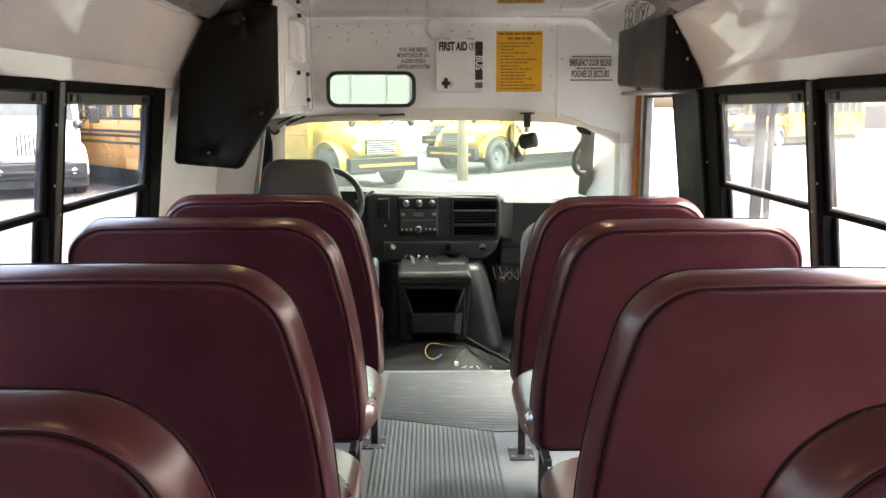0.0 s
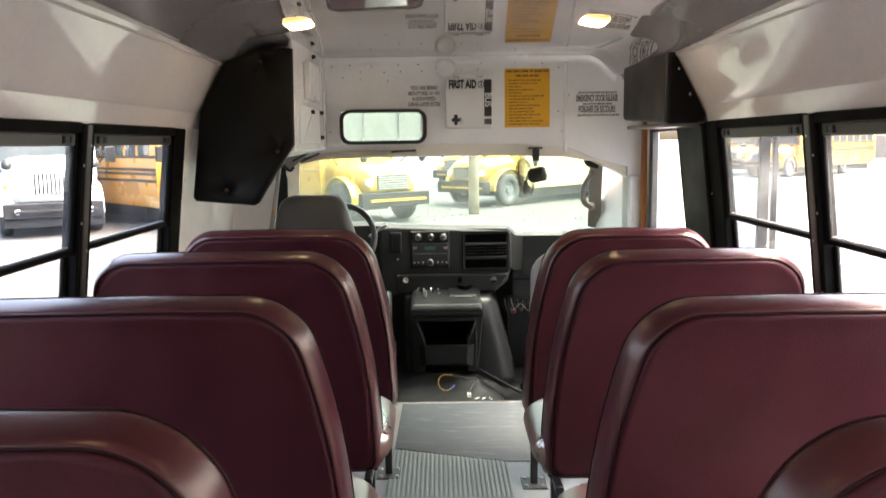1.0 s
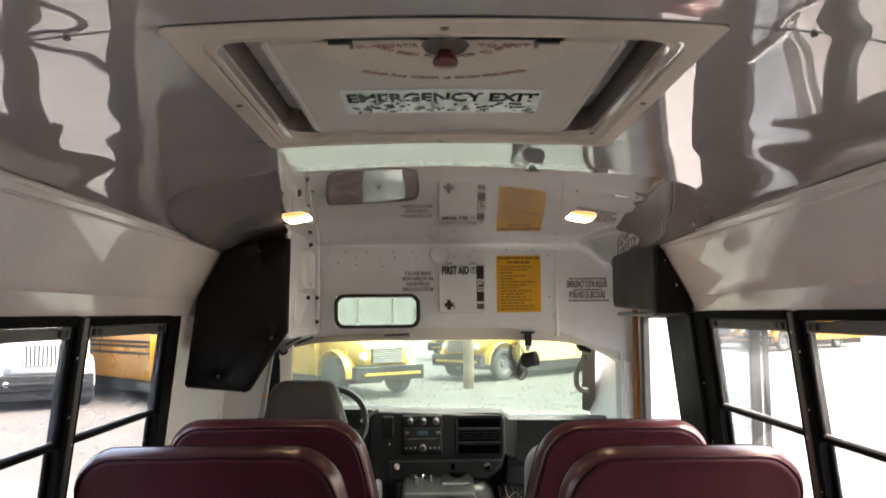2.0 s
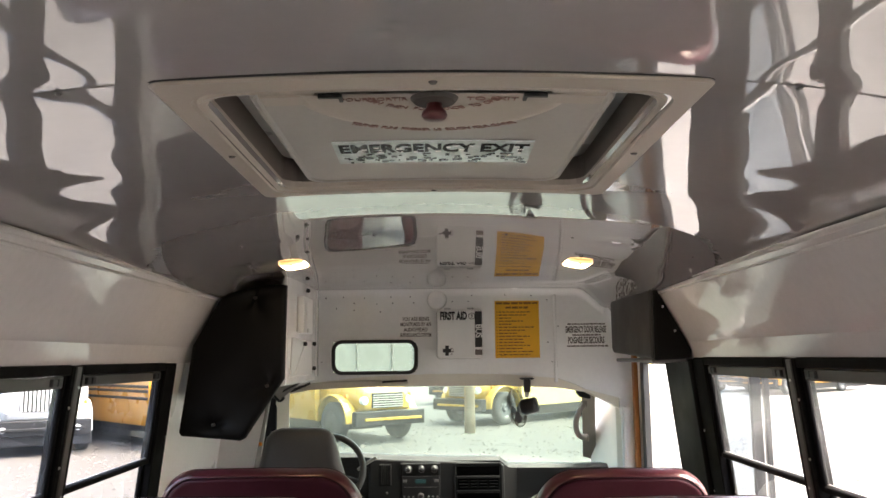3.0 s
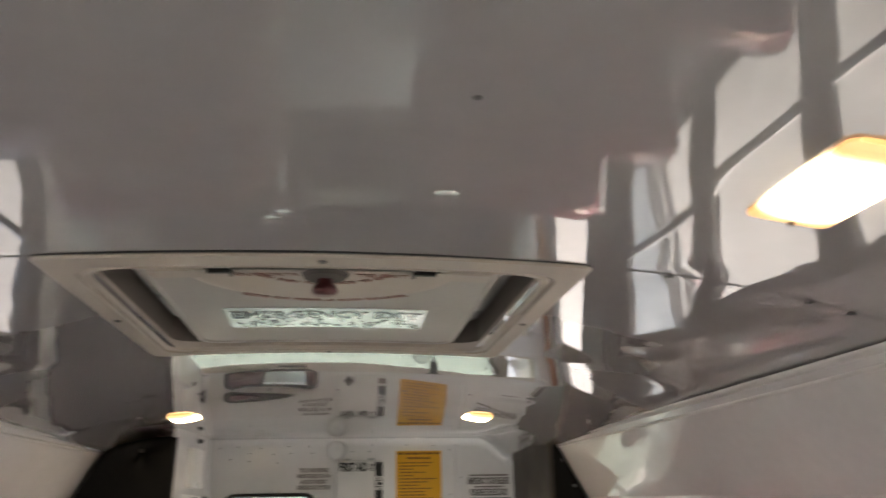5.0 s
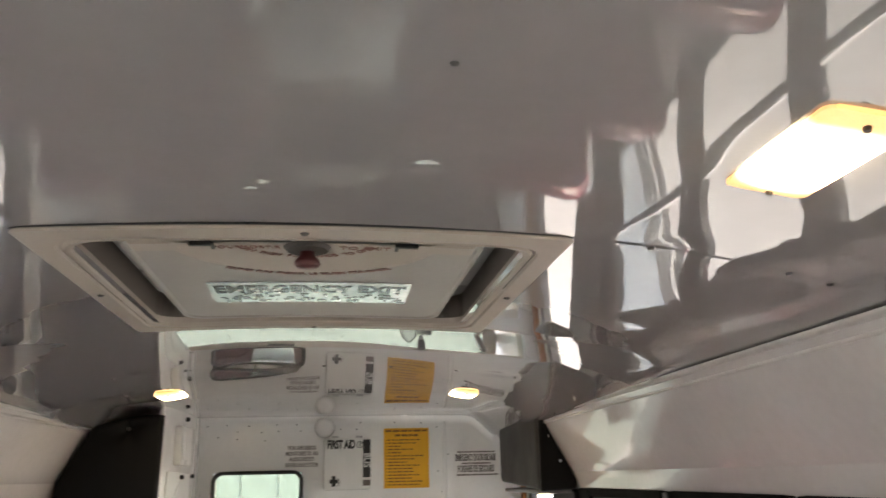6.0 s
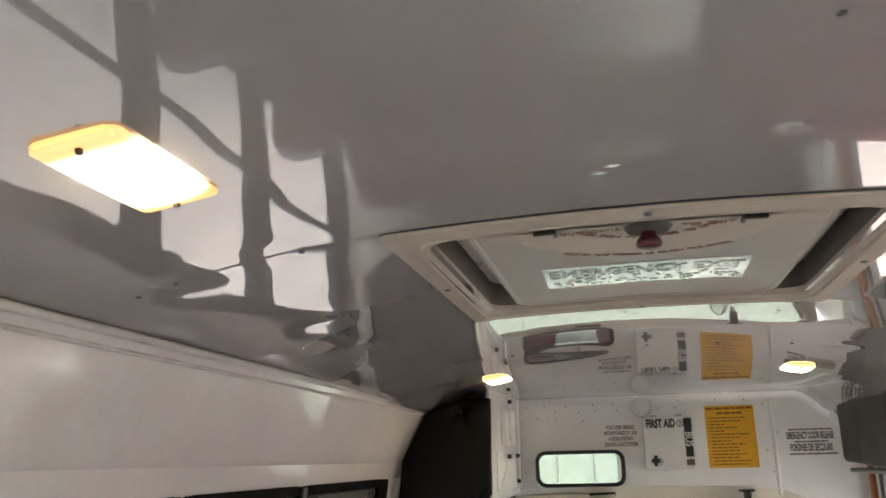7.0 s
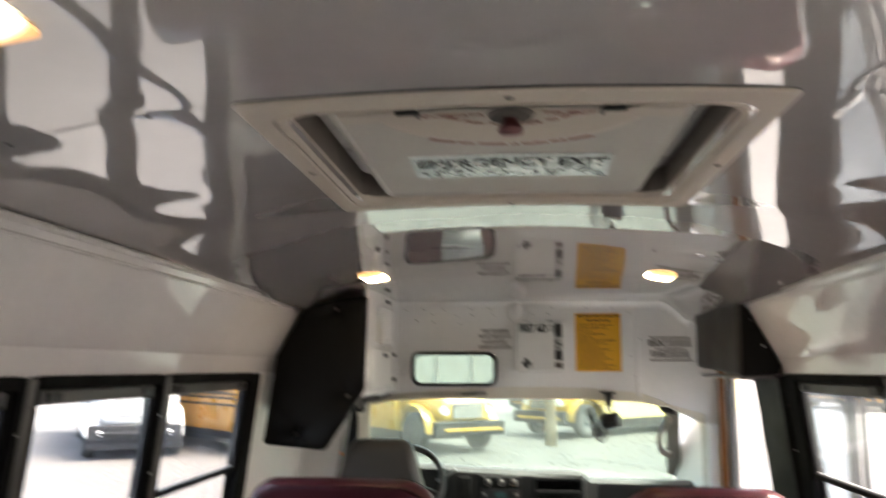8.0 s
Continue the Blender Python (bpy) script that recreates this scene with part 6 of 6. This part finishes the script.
def school_bus(label, paint, hood_paint, m, stripes=True, rails=True):
    """A bonneted school bus. Local: it faces -y, its front axle at the origin, the ground at z = 0."""
    bus = thing("school_bus", label, "school bus", "parked school buses", m)
    L = 8.6
    # body shell
    sec = [(-1.20, 0.55), (-1.22, 1.2), (-1.22, 2.05), (-1.18, 2.55), (-1.05, 2.82), (-0.6, 2.98), (0.0, 3.02), (0.6, 2.98), (1.05, 2.82), (1.18, 2.55), (1.22, 2.05), (1.22, 1.2), (1.20, 0.55)]
    part("body", ring_loft([[(x, 0.75, z) for x, z in sec], [(x, 0.85 + L, z) for x, z in sec]]), paint, bus, smooth=False)
    # hood: tapered towards the front, round edged
    rings = []
    for y, hw, z0, z1 in ((0.78, 1.06, 0.95, 1.78), (0.3, 1.02, 0.95, 1.72), (-0.35, 0.93, 0.90, 1.60), (-0.75, 0.84, 0.85, 1.48), (-0.92, 0.76, 0.85, 1.36), (-0.97, 0.68, 0.88, 1.22)):
        z1 += 0.0 if stripes else 0.16
        rings.append([(hw * 0.99, y, z0), (hw, y, z1 - 0.30), (hw * 0.94, y, z1 - 0.13), (hw * 0.78, y, z1 - 0.03), (hw * 0.4, y, z1 + 0.01), (-hw * 0.4, y, z1 + 0.01), (-hw * 0.78, y, z1 - 0.03), (-hw * 0.94, y, z1 - 0.13), (-hw, y, z1 - 0.30), (-hw * 0.99, y, z0)])
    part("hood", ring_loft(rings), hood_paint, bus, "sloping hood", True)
    # fenders over the front wheels
    for s in (-1, 1):
        prof = []
        for k in range(13):
            a = radians(180 * k / 12)
            prof.append((0.80 * math.cos(a), 0.52 + 0.74 * math.sin(a)))
        prof_o = prof + [(y * 0.92, 0.52 + (z - 0.52) * 0.945) for y, z in prof[::-1]]
        x0, x1 = sorted((s * 0.80, s * 1.17))
        part("fender", prism(prof_o, x1 - x0, "x", x0, 0.02, 1), hood_paint, bus, "rounded fender")
        part("wheel_well", prism([(0.74 * math.cos(radians(180 * k / 10)), 0.5 + 0.70 * math.sin(radians(180 * k / 10))) for k in range(11)], 0.02, "x", s * 0.82 - 0.01), M_BUSBLACK, bus)
        part("headlamp", lathe([(0.0, -0.99), (0.09, -0.985), (0.11, -0.95), (0.11, -0.85), (0.0, -0.85)], 16, "y", (s * 0.70, 0, 1.10)), M_HEADLAMP, bus, "round headlamp")
        part("turn_lamp", boxes((min(s * 0.97, s * 1.05), max(s * 0.97, s * 1.05), -0.58, -0.50, 1.16, 1.26), bevel=0.01), M_AMBER, bus)
        mir = part("side_mirror", boxes((min(s * 1.35, s * 1.60), max(s * 1.35, s * 1.60), -0.1, 0.0, 1.75, 2.15), bevel=0.03), M_BUSBLACK, bus, "black side mirror")
        part("mirror_arm", tube([(s * 1.15, 0.7, 2.1), (s * 1.45, -0.05, 2.0), (s * 1.0, 0.2, 1.55)], 0.02, 6), M_BUSBLACK, mir)
        part("cross_mirror", lathe([(0.0, -1.12), (0.08, -1.10), (0.12, -1.04), (0.0, -1.0)], 14, "y", (s * 0.95, 0, 1.75)), M_BUSBLACK, bus, "round black mirror", True)
    gr = part("grille", boxes((-0.50, 0.50, -1.0, -0.93, 0.90, 1.30) if stripes else (-0.46, 0.46, -1.02, -0.93, 1.04, 1.54), bevel=0.02), M_BUSBLACK, bus, "dark grille with pale bars")
    if stripes:
        for k in range(6):
            part("grille_bar", boxes((-0.48, 0.48, -1.018, -0.995, 0.925 + 0.060 * k, 0.953 + 0.060 * k)), M_LIGHTGREY, gr)
    else:
        for k in range(10):
            part("grille_bar", boxes((-0.455 + 0.089 * k, -0.405 + 0.089 * k, -1.045, -1.01, 1.05, 1.53)), M_BUSWHITE, gr)
    bp = part("bumper", boxes((-1.10, 1.10, -1.16, -0.94, 0.46, 0.84), bevel=0.03), M_BUSBLACK, bus, "black steel bumper")
    part("crossing_gate", boxes((-0.85, 0.95, -1.22, -1.165, 0.60, 0.665), bevel=0.01), hood_paint if stripes else M_BUSBLACK, bp)
    if not stripes:
        part("air_dam", boxes((-1.12, 1.12, -1.08, -0.90, 0.24, 0.47), bevel=0.03), M_BUSBLACK, bus, "black lower air dam")
        for s in (-1, 1):
            part("fog_lamp", lathe([(0.0, -1.185), (0.06, -1.18), (0.07, -1.15), (0.0, -1.15)], 14, "y", (s * 0.80, 0, 0.64)), M_HEADLAMP, bus, "round fog lamp")
    wheel(bus, -1.02, 0, 0.53)
    wheel(bus, 1.02, 0, 0.53)
    wheel(bus, -1.02, 5.9, 0.53)
    wheel(bus, 1.02, 5.9, 0.53)
    # black box drawn low, so it also fills in the shadow under the body
    part("undercarriage", boxes((-1.05, 1.05, 0.8, 8.9, 0.22, 0.75)), M_BUSBLACK, bus)
    # windshield, side windows, rub rails
    part("front_window", prism([(-1.08, 1.80), (1.08, 1.80), (1.02, 2.55), (-1.02, 2.55)], 0.02, "y", 0.735), M_BUSGLASS, bus, "dark windshield")
    for s in (-1, 1):
        for k in range(10):
            y = 1.15 + k * 0.80
            x0, x1 = sorted((s * 1.205, s * 1.228))
            wn = part("side_window", boxes((x0, x1, y, y + 0.66, 1.90, 2.50), bevel=0.01, segs=1), M_BUSGLASS, bus, "dark side window")
            part("sash_bar", boxes((x0 - 0.003, x1 + 0.003, y, y + 0.66, 2.19, 2.215)), M_BUSBLACK, wn)
        for z in ((1.83, 1.50, 1.38, 1.20) if stripes and rails else (1.38,)):
            x0, x1 = sorted((s * 1.215, s * 1.245))
            part("rub_rail", boxes((x0, x1, 0.8, 0.8 + L, z, z + 0.07), bevel=0.01, segs=1), M_BUSBLACK if rails else paint, bus, "rub rail")
    part("warning_lamp_box", boxes((-1.0, 1.0, 0.66, 0.80, 2.62, 2.84), bevel=0.03), paint, bus)
    return bus


def facing(x, y, fx, fy):
    """A pose on the ground at x, y that turns local -y to (fx, fy)."""
    return Matrix.Translation((x, y, GROUND)) @ Matrix.Rotation(math.atan2(fx, -fy), 4, "Z")


school_bus("yellow school bus with a sloping hood, parked facing the yard", M_BUSYEL2, M_BUSYEL2, facing(-1.88, 22.5, 0.62, -0.79), True, False)
school_bus("yellow school bus parked across from the first one", M_BUSPALE, M_BUSYEL2, facing(1.50, 27.8, -0.70, -0.715), True, False)
school_bus("yellow school bus behind the others, partly hidden", M_BUSYEL, M_BUSYEL, facing(1.2, 39.0, -0.5, -0.86))
school_bus("white bonneted bus with a dark bumper, parked diagonally", M_BUSWHITE, M_BUSWHITE, facing(-9.85, 20.4, 0.50, -0.87), False)
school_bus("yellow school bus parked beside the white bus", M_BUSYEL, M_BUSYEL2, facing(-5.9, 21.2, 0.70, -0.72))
school_bus("yellow school bus far across the yard", M_BUSYEL, M_BUSYEL, facing(18.4, 45.0, -0.80, -0.60))
school_bus("yellow school bus at the far edge of the yard", M_BUSYEL, M_BUSYEL, facing(32.5, 44.0, -0.9, -0.4))

school_bus("yellow school bus beside another at the far side of the yard", M_BUSYEL, M_BUSYEL, facing(17.9, 48.8, -0.80, -0.60))

pole = thing("utility_pole", "weathered wooden pole standing in the gravel yard", "pole")
part("shaft", lathe([(0.0, GROUND - 0.2), (0.16, GROUND - 0.2), (0.147, 2.0), (0.125, 6.0), (0.0, 6.0)], 14, "z", (1.0, 24.2, 0)), M_POLE, pole, smooth=True)

# opened entrance door leaves, folded outwards
door = thing("door_1", "open folding bus door with dark frames and tall panes", "", "", Matrix.Translation((0, 0, 0)))
tagged(door, kind="structure")
for y, xa, xb, wide in ((3.86, 1.20, 1.564, 0.050), (3.93, 1.22, 1.634, 0.028)):
    for b in ((xa, xa + 0.05), (xb - wide, xb)):
        part("stile", boxes((b[0], b[1], y - 0.015, y + 0.015, -0.33, 1.50), bevel=0.005), M_BUSBLACK, door)
    part("rail", boxes((xa, xb, y - 0.014, y + 0.014, 1.46, 1.51), (xa, xb, y - 0.014, y + 0.014, -0.33, -0.26), bevel=0.004), M_BUSBLACK, door)
    p = part("pane", mesh_of("pane", [(xa + 0.04, y, -0.28), (xb - 0.05, y, -0.28), (xb - 0.05, y, 1.47), (xa + 0.04, y, 1.47)], [(0, 1, 2, 3)]), M_DOORGLASS, door)
    p.visible_shadow = False

# far edge of the yard: low line of bare trees
random.seed(9)
verts, faces = [], []
NS = 160
for i in range(NS + 1):
    a = radians(21.5 + 58.0 * i / NS)
    h = 3.4 + 1.2 * noise.noise(Vector((a * 6, 0, 0))) + 0.8 * noise.noise(Vector((a * 43, 1, 0))) + 0.5 * random.random()
    h *= min(1.0, 0.25 + i / 12)
    r = 95 + 6 * noise.noise(Vector((a * 5, 5, 0)))
    verts += [(r * math.sin(a), r * math.cos(a), GROUND - 0.5), (r * math.sin(a), r * math.cos(a), GROUND + 0.6 * h), ((r + 1) * math.sin(a + 0.002), (r + 1) * math.cos(a + 0.002), GROUND + h)]
for i in range(NS):
    for j in range(2):
        b = i * 3 + j
        faces.append((b, b + 3, b + 4, b + 1))
structure("backdrop", mesh_of("backdrop", verts, faces), M_HILL, "low brown line of bare trees far off")
